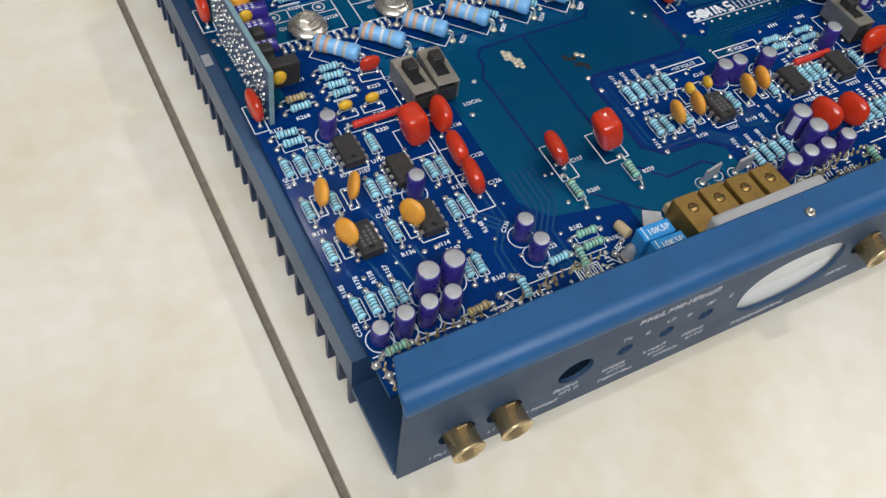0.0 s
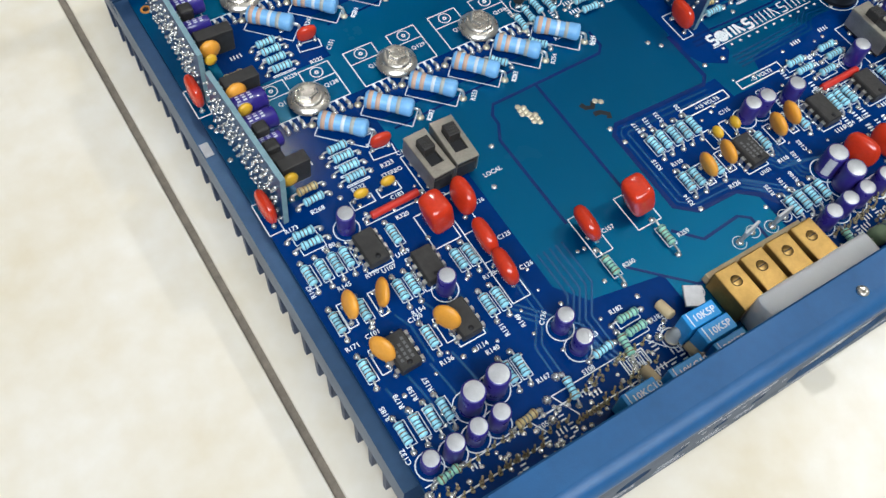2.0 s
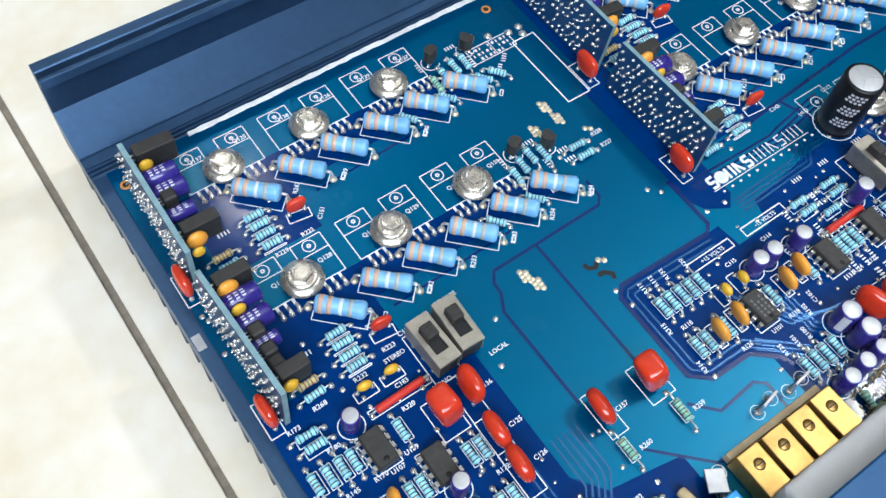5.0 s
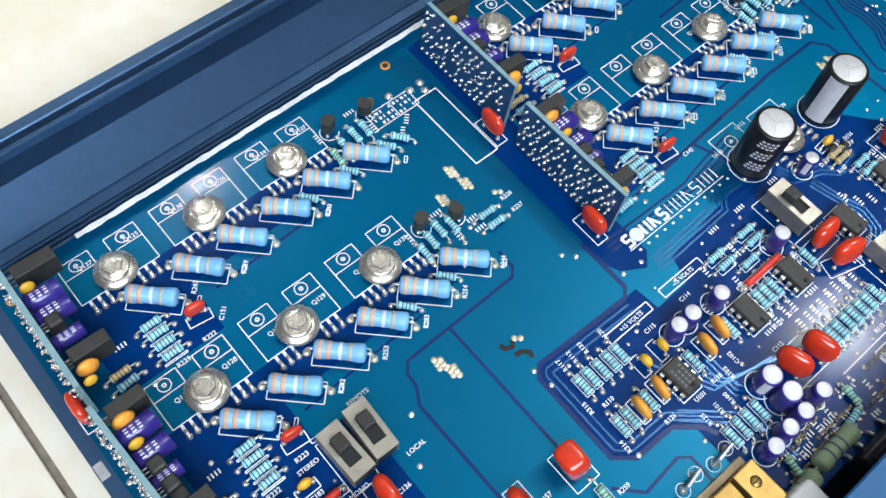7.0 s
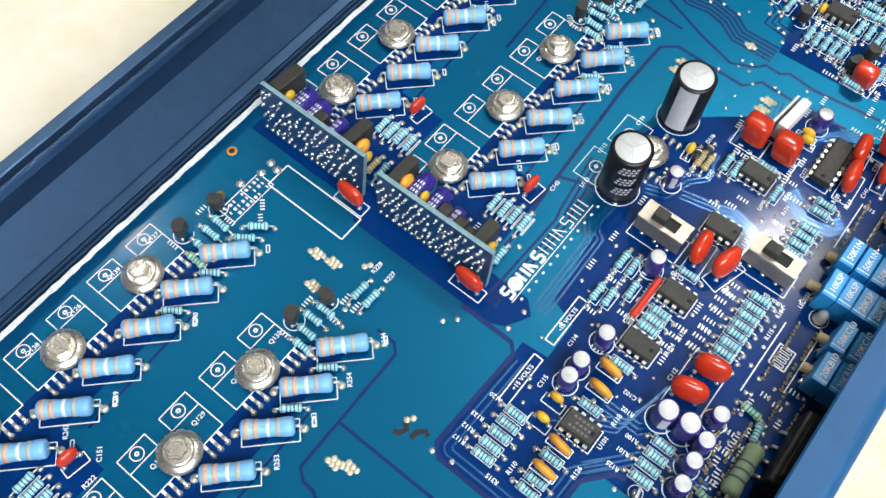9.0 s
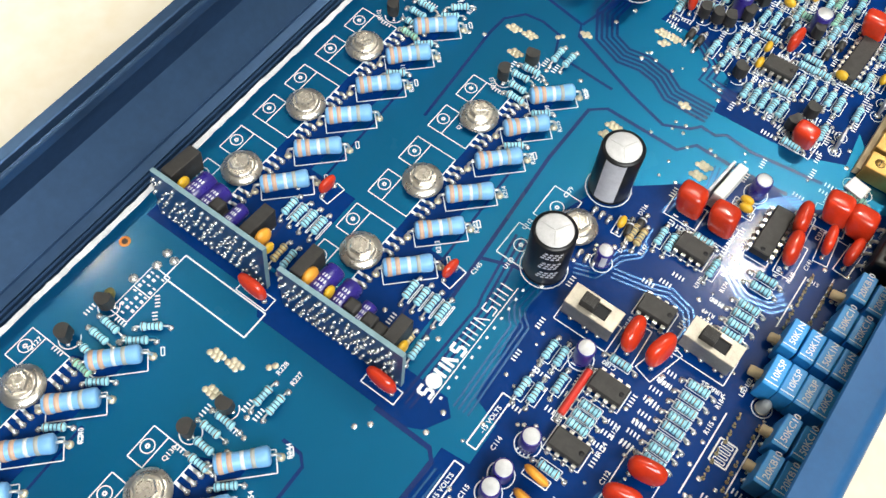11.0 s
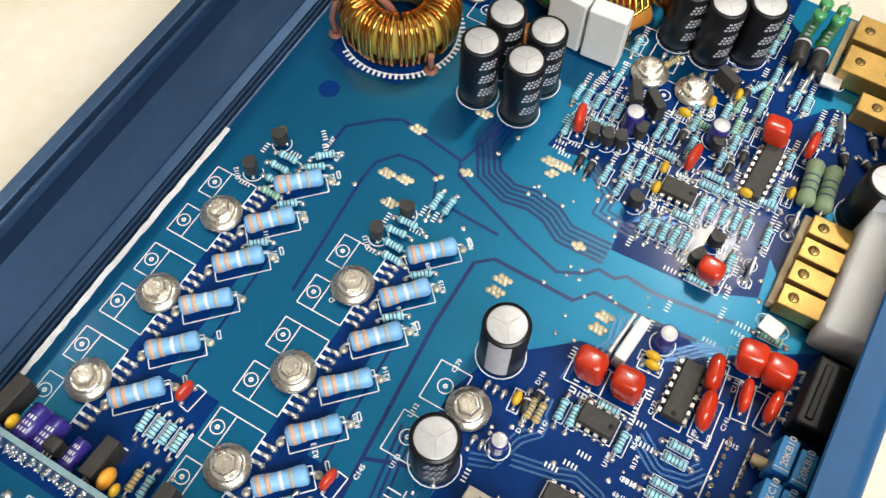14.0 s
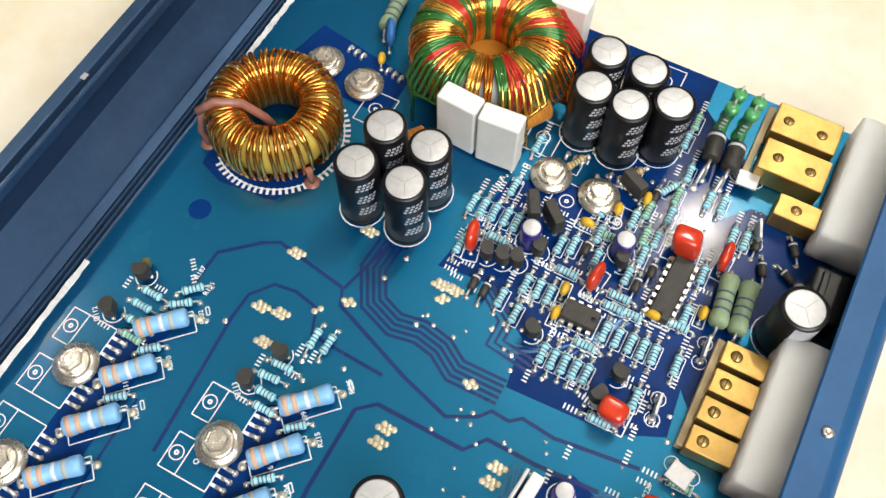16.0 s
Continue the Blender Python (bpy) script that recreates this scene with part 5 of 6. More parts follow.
for u, v, a in ((205.2, 92.8, 0.6), (239.4, 91.8, 3.3)):
    put(electrolytic, u, v, 0, 0, 12.8, 22.0, "black", a)
    ring(u, v, 7.0)
for u, v in ((221.3, 91.9), (348.0, 96.0), (348.1, 80.8), (352.3, 176.4), (350.6, 161.2), (386.0, 88.0)):
    put(clamp_screw, u, v, u, jitter=0.5)
for u, v in ((224, 100.4), (207, 102.0), (343, 88.6), (343, 73.4), (397.0, 79.0), (345.0, 154.0), (360, 104)):
    ring(u, v, 2.1), ring(u, v, 0.5, 0.5, 8), line((u - 6, v - 5), (u - 6, v + 4.6), (u + 6, v + 4.6), (u + 6, v - 5)), line((u - 6, v - 5), (u + 6, v - 5))
for u, v, a in ((229.4, 88.4, 90), (214.5, 84.4, 90), (356.8, 92.4, 90), (356.6, 78.0, 90), (360.5, 170.0, 80), (358.6, 155.0, 80)):
    put(power_transistor, u, v, a)
for u, v, a in ((227.6, 76.2, 0), (227.6, 73.6, 0)):
    put(resistor, u + 2, v + 1.6, a, 0, "tan", 1)


def ceramic_block(wide, thick, high):
    root = thing("ceramic_resistor", "white ceramic block resistor standing upright on the board", "resistor", "white ceramic blocks")
    bm = bmesh.new()
    box(bm, (0, 0, high / 2 + 0.8), (wide, thick, high), 0.7, seg=3)
    part("body", bm, M_WHITE, root)
    for k in range(3):
        bm = bmesh.new()
        box(bm, (-1 + 0.3 * k, -thick / 2 - 0.02, high * 0.45 + 1.3 * k), (3.4 - 0.5 * k, 0.05, 0.7))
        part("print_bar", bm, M_INK, root)
    for s in (-1, 1):
        bm = bmesh.new()
        tube(bm, [(s * wide * 0.3, 0, 0), (s * wide * 0.3, 0, 1.2)], 0.5)
        part("lead", bm, M_WIRE, root)
    return root


put(ceramic_block, 347.2, 126.0, 88, 0, 12.6, 6.4, 21.0), put(ceramic_block, 346.6, 112.8, 92, 0, 12.6, 6.4, 21.0)
put(ceramic_block, 396.0, 113.0, 92, 0, 12.0, 8.0, 20.0)


def heat_plate():
    root = thing("white_regulator", "long white plastic-backed part beside a bare metal fin", "component")
    bm = bmesh.new()
    box(bm, (0, 0, 4.6), (14.2, 3.4, 7.6), 0.5)
    part("body", bm, M_WHITE, root)
    bm = bmesh.new()
    box(bm, (0, 3.0, 4.0), (14.0, 1.0, 7.4), 0.2)
    part("fin", bm, M_ALU, root)
    return root


put(heat_plate, 258.6, 62.8, -4)
for words, u, v, a in (("U112", 214, 104.4, 0), ("U113", 200, 101.6, 0), ("C179", 230.6, 100.6, 0), ("D115", 224.6, 77.8, 0), ("D116", 239, 79.4, 0), ("C180", 232.0, 77.4, 0), ("R147", 227.4, 72.6, 0), ("R144", 240.0, 65.4, 0),
                       ("U108", 228.0, 54.4, 0), ("R158", 246.0, 53.4, 0), ("R546", 236.0, 49.8, 0), ("R174", 231.2, 47.8, 0), ("R169", 245.6, 33.6, 0), ("R160", 225.5, 47.6, 90), ("R149", 221.0, 47.6, 90), ("R153", 216.8, 47.6, 90),
                       ("C122", 246.8, 49.8, 0), ("C131", 263.6, 33.0, 0), ("C141", 252.4, 31.4, 0), ("C149", 266.0, 38.6, 90), ("C150", 265.4, 30.0, 90), ("C143", 262.0, 17.8, 0), ("S109", 248.0, 28.0, 90), ("R220", 276.6, 36.4, 0),
                       ("U110", 205.0, 64.2, 0), ("C180", 190.8, 62.0, 90), ("R189", 245.0, 37.6, 0), ("LED102", 208.0, 28.8, 0), ("J104", 275.4, 17.8, 0), ("AIRBASS", 202.0, 36.0, 90)):
    lab(words, u, v, a, 1.9)


def trimmer_at(words, u, v):
    put(trimmer, u, v, 0, 0, words, jitter=0.6)


for words, u, v in (("20KB10", 248.4, 16.6), ("20KB10", 247.2, 11.4), ("50KC10", 198.6, 15.8), ("50KC10", 198.5, 10.6), ("20KB10", 187.4, 15.3), ("20KB10", 187.4, 10.4), ("50KC10", 236.0, 16.9), ("50KC10", 235.6, 11.9), ("50K1N", 224.0, 25.8), ("50K1N", 223.8, 20.9), ("50K1N", 223.8, 16.1), ("50K1N", 223.9, 11.3), ("10K5P", 211.6, 25.2),
                    ("10K5P", 211.6, 20.5), ("20K3P", 211.5, 15.9), ("20K3P", 211.6, 11.4), ("10K5P", 83.6, 23.6), ("10K5P", 84.6, 18.6), ("20K3P", 85.4, 13.6), ("10KC10", 71.4, 14.0), ("10KC10", 57.6, 14.8)):
    trimmer_at(words, u, v)


def pot_shaft():
    root = thing("cream_peg", "short cream plastic peg beside the trimmers", "peg", "cream pegs")
    bm = bmesh.new()
    lathe(bm, [(1.4, 0), (1.5, 0.4), (1.5, 4.6), (1.2, 5.0), (0.1, 5.0)], 16, Matrix.Translation((0, 0, 2.2)) @ Matrix.Rotation(radians(75), 4, "X"))
    part("peg", bm, M_SHAFT, root)
    return root


for u, v in ((199.2, 20.6), (188.2, 19.9), (212.0, 30.8), (224.1, 30.8), (246.6, 22.4), (79.4, 20.6), (80.2, 33.4), (65.6, 21.0)):
    put(pot_shaft, u, v)


def socket(length):
    root = thing("black_connector", "glossy black connector lying behind the front panel", "connector", "black connectors")
    bm = bmesh.new()
    box(bm, (0, 0, 5.0), (length, 10.0, 9.4), 1.0, seg=3)
    box(bm, (0, 2.0, 9.9), (length * 0.8, 2.0, 1.0), 0.4)
    part("shell", bm, M_BLACK, root)
    for k in range(int(length // 5)):
        bm = bmesh.new()
        tube(bm, [((k + 0.5) * 5 - length / 2, 5.2, 2.0), ((k + 0.5) * 5 - length / 2, 6.4, 1.2), ((k + 0.5) * 5 - length / 2, 6.8, 0)], 0.5)
        part("leg", bm, M_WIRE, root)
    return root


put(socket, 268.5, 13.0, 0, 0, 21.0), put(socket, 163.0, 8.6, 0, 0, 24.0), put(socket, 344.0, 14.0, 0, 0, 16.0)


for a, b, v in ((172.0, 198.4, 29.6), (179.0, 199.3, 19.8), (229.0, 248.5, 30.1), (237.3, 252.7, 23.2), (3.6, 34.0, 18.4), (36.0, 54.0, 24.4)):
    line((a, v), (b, v), w=0.4)
frame_box(188.0, 25.2, 7.0, 5.0, 0, 0.5)
frame_box(66.0, 24.0, 7.0, 4.4, 0, 0.4)
for u, v in ((188.0, 25.2), (66.0, 24.0)):
    for k in range(4):
        frame_box(u - 2.4 + 1.6 * k, v, 0.9, 3.2, 0, 0.3)
# print too fine to read: rows of short bars
for u, v, a in ((192.3, 48.1, 90), (188.9, 47.9, 90), (184.6, 47.2, 90), (181.6, 47.2, 90), (177.4, 52.4, 90), (174.1, 52.4, 90), (170.1, 52.4, 90), (195.6, 47.6, 90), (178.4, 47.0, 90), (199.0, 47.4, 90), (175.0, 46.8, 90),
                (182.0, 66.5, 0), (166.0, 51.5, 0), (186.0, 51.8, 0), (205.0, 49.8, 0), (214.0, 52.0, 0), (219.0, 66.0, 90), (222.0, 62.0, 90), (226.0, 60.0, 90), (206.0, 84.0, 0), (190.0, 84.0, 0), (178.0, 84.0, 0), (165.5, 76.0, 90), (177.6, 76.0, 90),
                (250.0, 52.0, 0), (262.0, 48.8, 0), (272.0, 44.0, 90), (275.0, 30.0, 90), (278.0, 38.0, 90), (241.0, 51.0, 90), (250.0, 75.0, 0), (268.0, 60.0, 0), (282.0, 44.0, 0), (276.0, 58.0, 0)):
    c, s = math.cos(radians(a)), math.sin(radians(a))
    for k in range(4):
        x, y = (k - 1.5) * 1.05, 0.72
        line((u + x * c - y * s, v + x * s + y * c), (u + x * c + y * s, v + x * s - y * c), w=0.45)


# ---- gold terminals and foam ----
def terminal(wide, deep, high, screws):
    root = thing("terminal_block", "gold-plated wire terminal block with slotted screws", "terminal", "gold terminals")
    bm = bmesh.new()
    box(bm, (0, 0, high / 2 + 0.3), (wide, deep, high), 0.35, seg=2)
    part("block", bm, M_GOLD, root)
    for x, y in screws:
        bm = bmesh.new()
        lathe(bm, [(1.62, high + 0.31), (1.62, high + 0.34), (0.1, high + 0.34)], 18, Matrix.Translation((x, y, 0)))
        part("screw_hole", bm, M_HOLE, root)
        bm = bmesh.new()
        lathe(bm, [(1.45, high + 0.33), (1.4, high + 0.5), (0.1, high + 0.5)], 18, Matrix.Translation((x, y, 0)))
        screw = part("screw", bm, M_GOLD, root, "slotted gold screw")
        bm = bmesh.new()
        box(bm, (x, y, high + 0.51), (2.5, 0.32, 0.06))
        part("slot", bm, M_HOLE, screw)
    bm = bmesh.new()
    lathe(bm, [(2.2, -0.02), (2.2, 0.04), (0.1, 0.04)], 18, Matrix.Translation((0, -deep / 2, high * 0.45)) @ Matrix.Rotation(math.pi / 2, 4, "X"))
    part("wire_hole", bm, M_HOLE, root)
    return root


for k in range(4):
    put(terminal, 292.4 + 8.35 * k, 26.8, 0, 0, 6.9, 12.5, 6.6, ((0.0, 2.6), ), jitter=0.5)
    put(terminal, 99.0 + 9.0 * k, 25.2, 0, 0, 7.6, 12.5, 7.6, ((0.0, 1.6), ), jitter=0.5)
put(terminal, 394.4, 35.0, 0, 0, 11.4, 19.5, 7.6, ((0.0, 5.6), (-0.4, -4.6)), jitter=0.3)
put(terminal, 380.6, 34.4, 0, 0, 11.4, 19.5, 7.6, ((0.0, 5.0), (-0.4, -4.8)), jitter=0.3)
put(terminal, 366.6, 28.4, 0, 0, 7.6, 13.0, 6.8, ((0.0, 0.8), ), jitter=0.3)
for u0, u1, v in ((290.0, 322.0, 33.8), (96.0, 130.0, 32.6), (372.0, 401.0, 46.0)):
    bm = bmesh.new()
    box(bm, ((u0 + u1) / 2, v, 1.6), (u1 - u0, 2.0, 3.2), 0.2)
    ob = part("plastic_strip", bm, M_SHAFT)
    ob.matrix_basis = spot(0, 0, 0, 0.05)
    tagged(ob, "cream plastic strip behind the gold terminals", "strip", "terminal strips")


def foam(u0, u1, v0, v1, h0, h1):
    bm = bmesh.new()
    box(bm, (0, 0, (h1 - h0) / 2), (u1 - u0, v1 - v0, h1 - h0), 1.1, seg=3)
    bmesh.ops.subdivide_edges(bm, edges=[e for e in bm.edges if e.calc_length() > 8], cuts=6, use_grid_fill=True)
    rng = random.Random(int(u0))
    for v in bm.verts:
        v.co += Vector((rng.uniform(-0.12, 0.12), rng.uniform(-0.12, 0.12), rng.uniform(-0.1, 0.1)))
    for f in bm.faces:
        f.smooth = True
    ob = part("foam_strip", bm, M_FOAM)
    ob.matrix_basis = spot((u0 + u1) / 2, (v0 + v1) / 2, 0, h0)
    tagged(ob, "soft white foam strip between terminals and front panel", "foam", "foam strips")


foam(284.5, 327.0, 2.0, 21.0, 0.1, 14.4)
foam(96.5, 134.5, 1.3, 19.4, 0.1, 14.4)
foam(96.2, 133.8, 1.3, 12.6, -14.1, 0.0)
foam(358.5, 402.0, 2.0, 22.5, 0.1, 13.8)


def blade(flat=False):
    root = thing("blade_tab", "flat tinned blade tab bent over the board" if flat else "upright tinned blade tab in a clover-shaped outline", "terminal", "blade tabs")
    bm = bmesh.new()
    box(bm, (0, 0, 1.6 if flat else 2.8), (6.2, 0.8, 3.0 if flat else 5.4), 0.15)
    if flat:
        box(bm, (0, 2.4, 3.4), (6.2, 5.4, 0.8), 0.2)
    part("tab", bm, M_ALU, root)
    for s in (-1, 1):
        bm = bmesh.new()
        blob(bm, s * 2.6, 0, 1.3, 0.9)
        part("solder", bm, M_SOLDER, root)
    return root


for u, v, a, flat in ((297.0, 42.4, 5, False), (317.4, 37.0, 5, False), (115.7, 37.4, 8, False), (127.1, 36.8, 8, False), (91.2, 28.7, 60, True), (285.2, 30.4, 80, True), (374.8, 44.6, 95, True), (358.0, 36.0, 20, False)):
    put(blade, u, v, a, 0, flat)
    c, s = math.cos(radians(a)), math.sin(radians(a))
    for d in (-2.9, 2.9):
        ring(u + d * c, v + d * s, 2.0, 0.25, a0=a + (30 if d > 0 else 210) - 180, a1=a + (30 if d > 0 else 210) + 120)
res_row((281.0, ), 29.6, 90, "green"), res_row((342.2, ), 64.0, 0, "green"), res_row((359.0, ), 60.5, 0, "green")


# ---- right end: control section and power supply ----
for v in (112.2, 108.9, 105.3, 101.6, 98.2):
    res_row((329.2, ), v, 0)
for v in (87.6, 83.9, 80.4):
    res_row((313.2, ), v, 0)
for v in (62.8, 58.9, 55.3, 51.9, 48.5, 42.0):
    res_row((310.3, ), v, 0)
for v in (75.2, 71.8, 68.6, 65.6, 62.4, 48.2):
    res_row((296.6, ), v, 0)
for u, v in ((315.4, 109.6), (328.6, 84.4), (330.0, 80.9), (329.2, 73.5), (328.6, 63.6), (338.6, 45.2), (325.0, 44.9), (343.2, 60.5), (354.0, 41.9), (354.4, 38.3), (362.0, 52.0), (362.4, 48.0), (346.0, 69.0)):
    res_row((u, ), v, 0)
res_row((321.8, ), 101.0), res_row((321.4, ), 79.0), res_row((317.6, ), 63.4), res_row((321.4, ), 63.2), res_row((286.8, ), 54.3), res_row((366.0, ), 20.0)
put(chip, 310.7, 70.4, 90, 0, 8, False), frame_box(310.7, 70.4, 7.6, 11)
put(chip, 329.7, 51.2, 0, 0, 16, False), frame_box(329.7, 51.2, 21.5, 7.6)
for u, v, a in ((316.0, 101.0, 20), (316.5, 96.6, 35), (317.9, 92.6, 30), (323.9, 88.6, 0), (300.9, 79.9, 60), (331.5, 66.4, 10), (300.4, 54.6, 80), (292.5, 57.2, 150)):
    put(small_transistor, u, v, a)
    ring(u, v, 3.0, a0=160, a1=340)


def diode():
    root = thing("diode", "small black banded diode lying on two leads", "diode", "diodes")
    along = Matrix.Translation((0, 0, 1.5)) @ Matrix.Rotation(math.pi / 2, 4, "Y")
    bm = bmesh.new()
    lathe(bm, [(0.4, -2.3), (1.2, -2.2), (1.2, 2.2), (0.4, 2.3)], 12, along)
    part("body", bm, M_IC, root)
    bm = bmesh.new()
    lathe(bm, [(1.15, 1.2), (1.23, 1.25), (1.23, 1.75), (1.15, 1.8)], 12, along, caps=False)
    part("band", bm, M_STRIPE, root)
    for s in (-1, 1):
        bm = bmesh.new()
        wire_end(bm, s * 4.6, s * 2.2, 1.5)
        part("lead", bm, [M_WIRE, M_SOLDER], root)
    return root


for u, v, a in ((331.0, 77.2, 0), (327.0, 60.2, 0), (333.0, 58.0, 0), (354.8, 35.0, 0), (348.0, 31.0, 20), (350.4, 84.0, 0), (229.8, 79.2, 12), (233.4, 77.4, 0), (356.0, 66.0, 0), (358.0, 25.0, 30), (349.0, 24.0, 60)):
    put(diode, u, v, a)


def flat_transistor(high=9.0):
    root = thing("flat_transistor", "upright flat black transistor on three leads", "transistor", "flat transistors")
    bm = bmesh.new()
    box(bm, (0, 0, 3.0 + high / 2), (8.0, 3.2, high), 0.35)
    part("body", bm, M_IC, root)
    for k in (-1, 0, 1):
        bm = bmesh.new()
        tube(bm, [(k * 2.3, 0, 0), (k * 2.3, 0, 3.2)], 0.4)
        blob(bm, k * 2.3, 0, 0.9, 0.8, 1)
        part("lead", bm, [M_WIRE, M_SOLDER], root)
    return root


for u, v, a, h in ((333.0, 89.0, 50, 7.0), (334.0, 95.4, 30, 6.0), (354.0, 73.0, 60, 6.0)):
    put(flat_transistor, u, v, a, 0, h)


for u, v in ((364.6, 57.4), (363.4, 51.6)):         # long bent leads
    bm = bmesh.new()
    tube(bm, [(0, 0, 0), (1.0, 0, 2.0), (5.0, -0.4, 4.2), (8.4, -1.2, 5.4)], 0.55, 8)
    blob(bm, 0, 0, 1.5, 1.0)
    ob = part("bent_lead", bm, M_WIRE)
    ob.matrix_basis = spot(u, v)
    tagged(ob, "long bent tinned lead soldered to the board", "wire", "bent leads")
for u, v, a, colour in ((355.6, 91.4, 150, "tan"), (360.2, 74.2, 150, "tan"), (360.4, 63.6, 150, "blue"), (386.0, 64.6, 0, "green"), (378.4, 65.0, 0, "blue"), (368.0, 60.4, 0, "blue"), (350.6, 66.4, 0, "green"), (352.0, 60.0, 0, "blue"),
                        (336.4, 62.4, 0, "blue"), (337.0, 75.6, 0, "blue"), (337.6, 72.2, 90, "green"), (345.0, 78.0, 0, "blue"), (304.0, 66.0, 90, "blue"), (318.0, 58.4, 90, "blue"), (321.0, 46.0, 90, "blue"), (306.0, 92.0, 0, "blue")):
    res_row((u, ), v, a, colour)


def large_resistor():
    root = thing("large_resistor", "grey-green ribbed power resistor with dark bands", "resistor", "grey-green power resistors")
    along = Matrix.Translation((0, 0, 3.6)) @ Matrix.Rotation(math.pi / 2, 4, "Y")
    bm = bmesh.new()
    lathe(bm, [(0.6, -8), (2.2, -7.8), (2.7, -7.0), (2.7, -4.8), (2.45, -4.2), (2.45, 4.2), (2.7, 4.8), (2.7, 7.0), (2.2, 7.8), (0.6, 8)], 20, along)
    part("body", bm, M_RES_OLIVE, root)
    for x in (-3.4, -0.8, 1.8):
        bm = bmesh.new()
        lathe(bm, [(2.4, x - 0.35), (2.5, x - 0.3), (2.5, x + 0.3), (2.4, x + 0.35)], 20, along, caps=False)
        part("band", bm, M_BAND_DARK, root)
    for s in (-1, 1):
        bm = bmesh.new()
        wire_end(bm, s * 9.8, s * 7.8, 3.6, 0.4)
        part("lead", bm, [M_WIRE, M_SOLDER], root)
    return root


put(large_resistor, 332.8, 37.4, 4), put(large_resistor, 333.2, 32.0, 4), put(large_resistor, 379.0, 166.4, 10)
put(large_resistor, 151.6, 18.4, 0), put(large_resistor, 134.0, 17.2, 0)

put(electrolytic, 331.0, 20.6, 0, 0, 12.6, 21.0, "black", 3.6)
ring(331.0, 20.6, 7.0)
for n, (u, v) in enumerate(((380.0, 95.2), (379.2, 82.6), (366.8, 94.4), (365.8, 82.6), (372.2, 72.0))):
    put(electrolytic, u, v, 0, 0, 12.2, 24.0, "black", 0.9)
    ring(u, v, 6.7)
for u, v in ((327.2, 138.9), (313.4, 140.2), (327.2, 125.2), (314.0, 125.8)):
    put(electrolytic, u, v, 0, 0, 12.2, 25.0, "black", 1.0)
    ring(u, v, 6.7)


def green_resistor():
    root = thing("green_resistor", "upright glossy green lacquered resistor with pale print", "resistor", "green resistors")
    bm = bmesh.new()
    lathe(bm, [(0.5, 1.6), (1.7, 1.8), (2.15, 2.4), (2.15, 3.6), (1.75, 4.4), (1.75, 13.6), (2.15, 14.4), (2.15, 15.8), (1.7, 16.4), (0.5, 16.7)], 18)
    body = part("body", bm, M_GREENGLASS, root)
    for k in range(3):
        bm = bmesh.new()
        box(bm, (-1.74, 0, 7.0 + 2.0 * k), (0.12, 1.5, 0.8))
        part("print_bar", bm, M_STRIPE, body)
    for z0, z1, x in ((0.0, 2.0, 0.0), (0.0, 17.6, 2.9)):
        bm = bmesh.new()
        tube(bm, [(x, 0, z0), (x, 0, z1)] if not x else [(x, 0, z0), (x, 0, 16.0), (x * 0.6, 0, z1), (0, 0, 16.6)], 0.36)
        blob(bm, x, 0, 1.0, 0.8)
        part("lead", bm, M_WIRE, root)
    return root


for u, v, lean in ((391.4, 57.6, 4), (391.0, 51.8, 3), (386.4, 58.0, 6), (386.0, 52.2, 2)):
    put(green_resistor, u, v).matrix_basis = spot(u, v) @ pose(0, 0, 0, 3, -lean, 0)


def large_diode():
    root = thing("power_diode", "thick black diode on two bent tinned leads", "diode", "power diodes")
    along = Matrix.Translation((0, 0, 6.0)) @ Matrix.Rotation(math.pi / 2, 4, "Y")
    bm = bmesh.new()
    lathe(bm, [(0.8, -4.7), (2.5, -4.5), (2.65, -4.1), (2.65, 4.1), (2.5, 4.5), (0.8, 4.7)], 20, along)
    body = part("body", bm, M_IC, root)
    bm = bmesh.new()
    lathe(bm, [(2.6, 2.6), (2.69, 2.7), (2.69, 3.6), (2.6, 3.7)], 20, along, caps=False)
    part("band", bm, M_STRIPE, body)
    for k in (-1, 1):
        bm = bmesh.new()
        tube(bm, [(k * 4.6, 0, 6.0), (k * 7.0, 0, 5.6), (k * 8.0, 0, 4.0), (k * 8.4, 0, 0.0)], 0.5, 8)
        blob(bm, k * 8.4, 0, 1.4, 1.0, 1)
        part("lead", bm, [M_WIRE, M_SOLDER], root)
    return root


put(large_diode, 376.6, 57.0, 4), put(large_diode, 375.8, 50.8, 2)


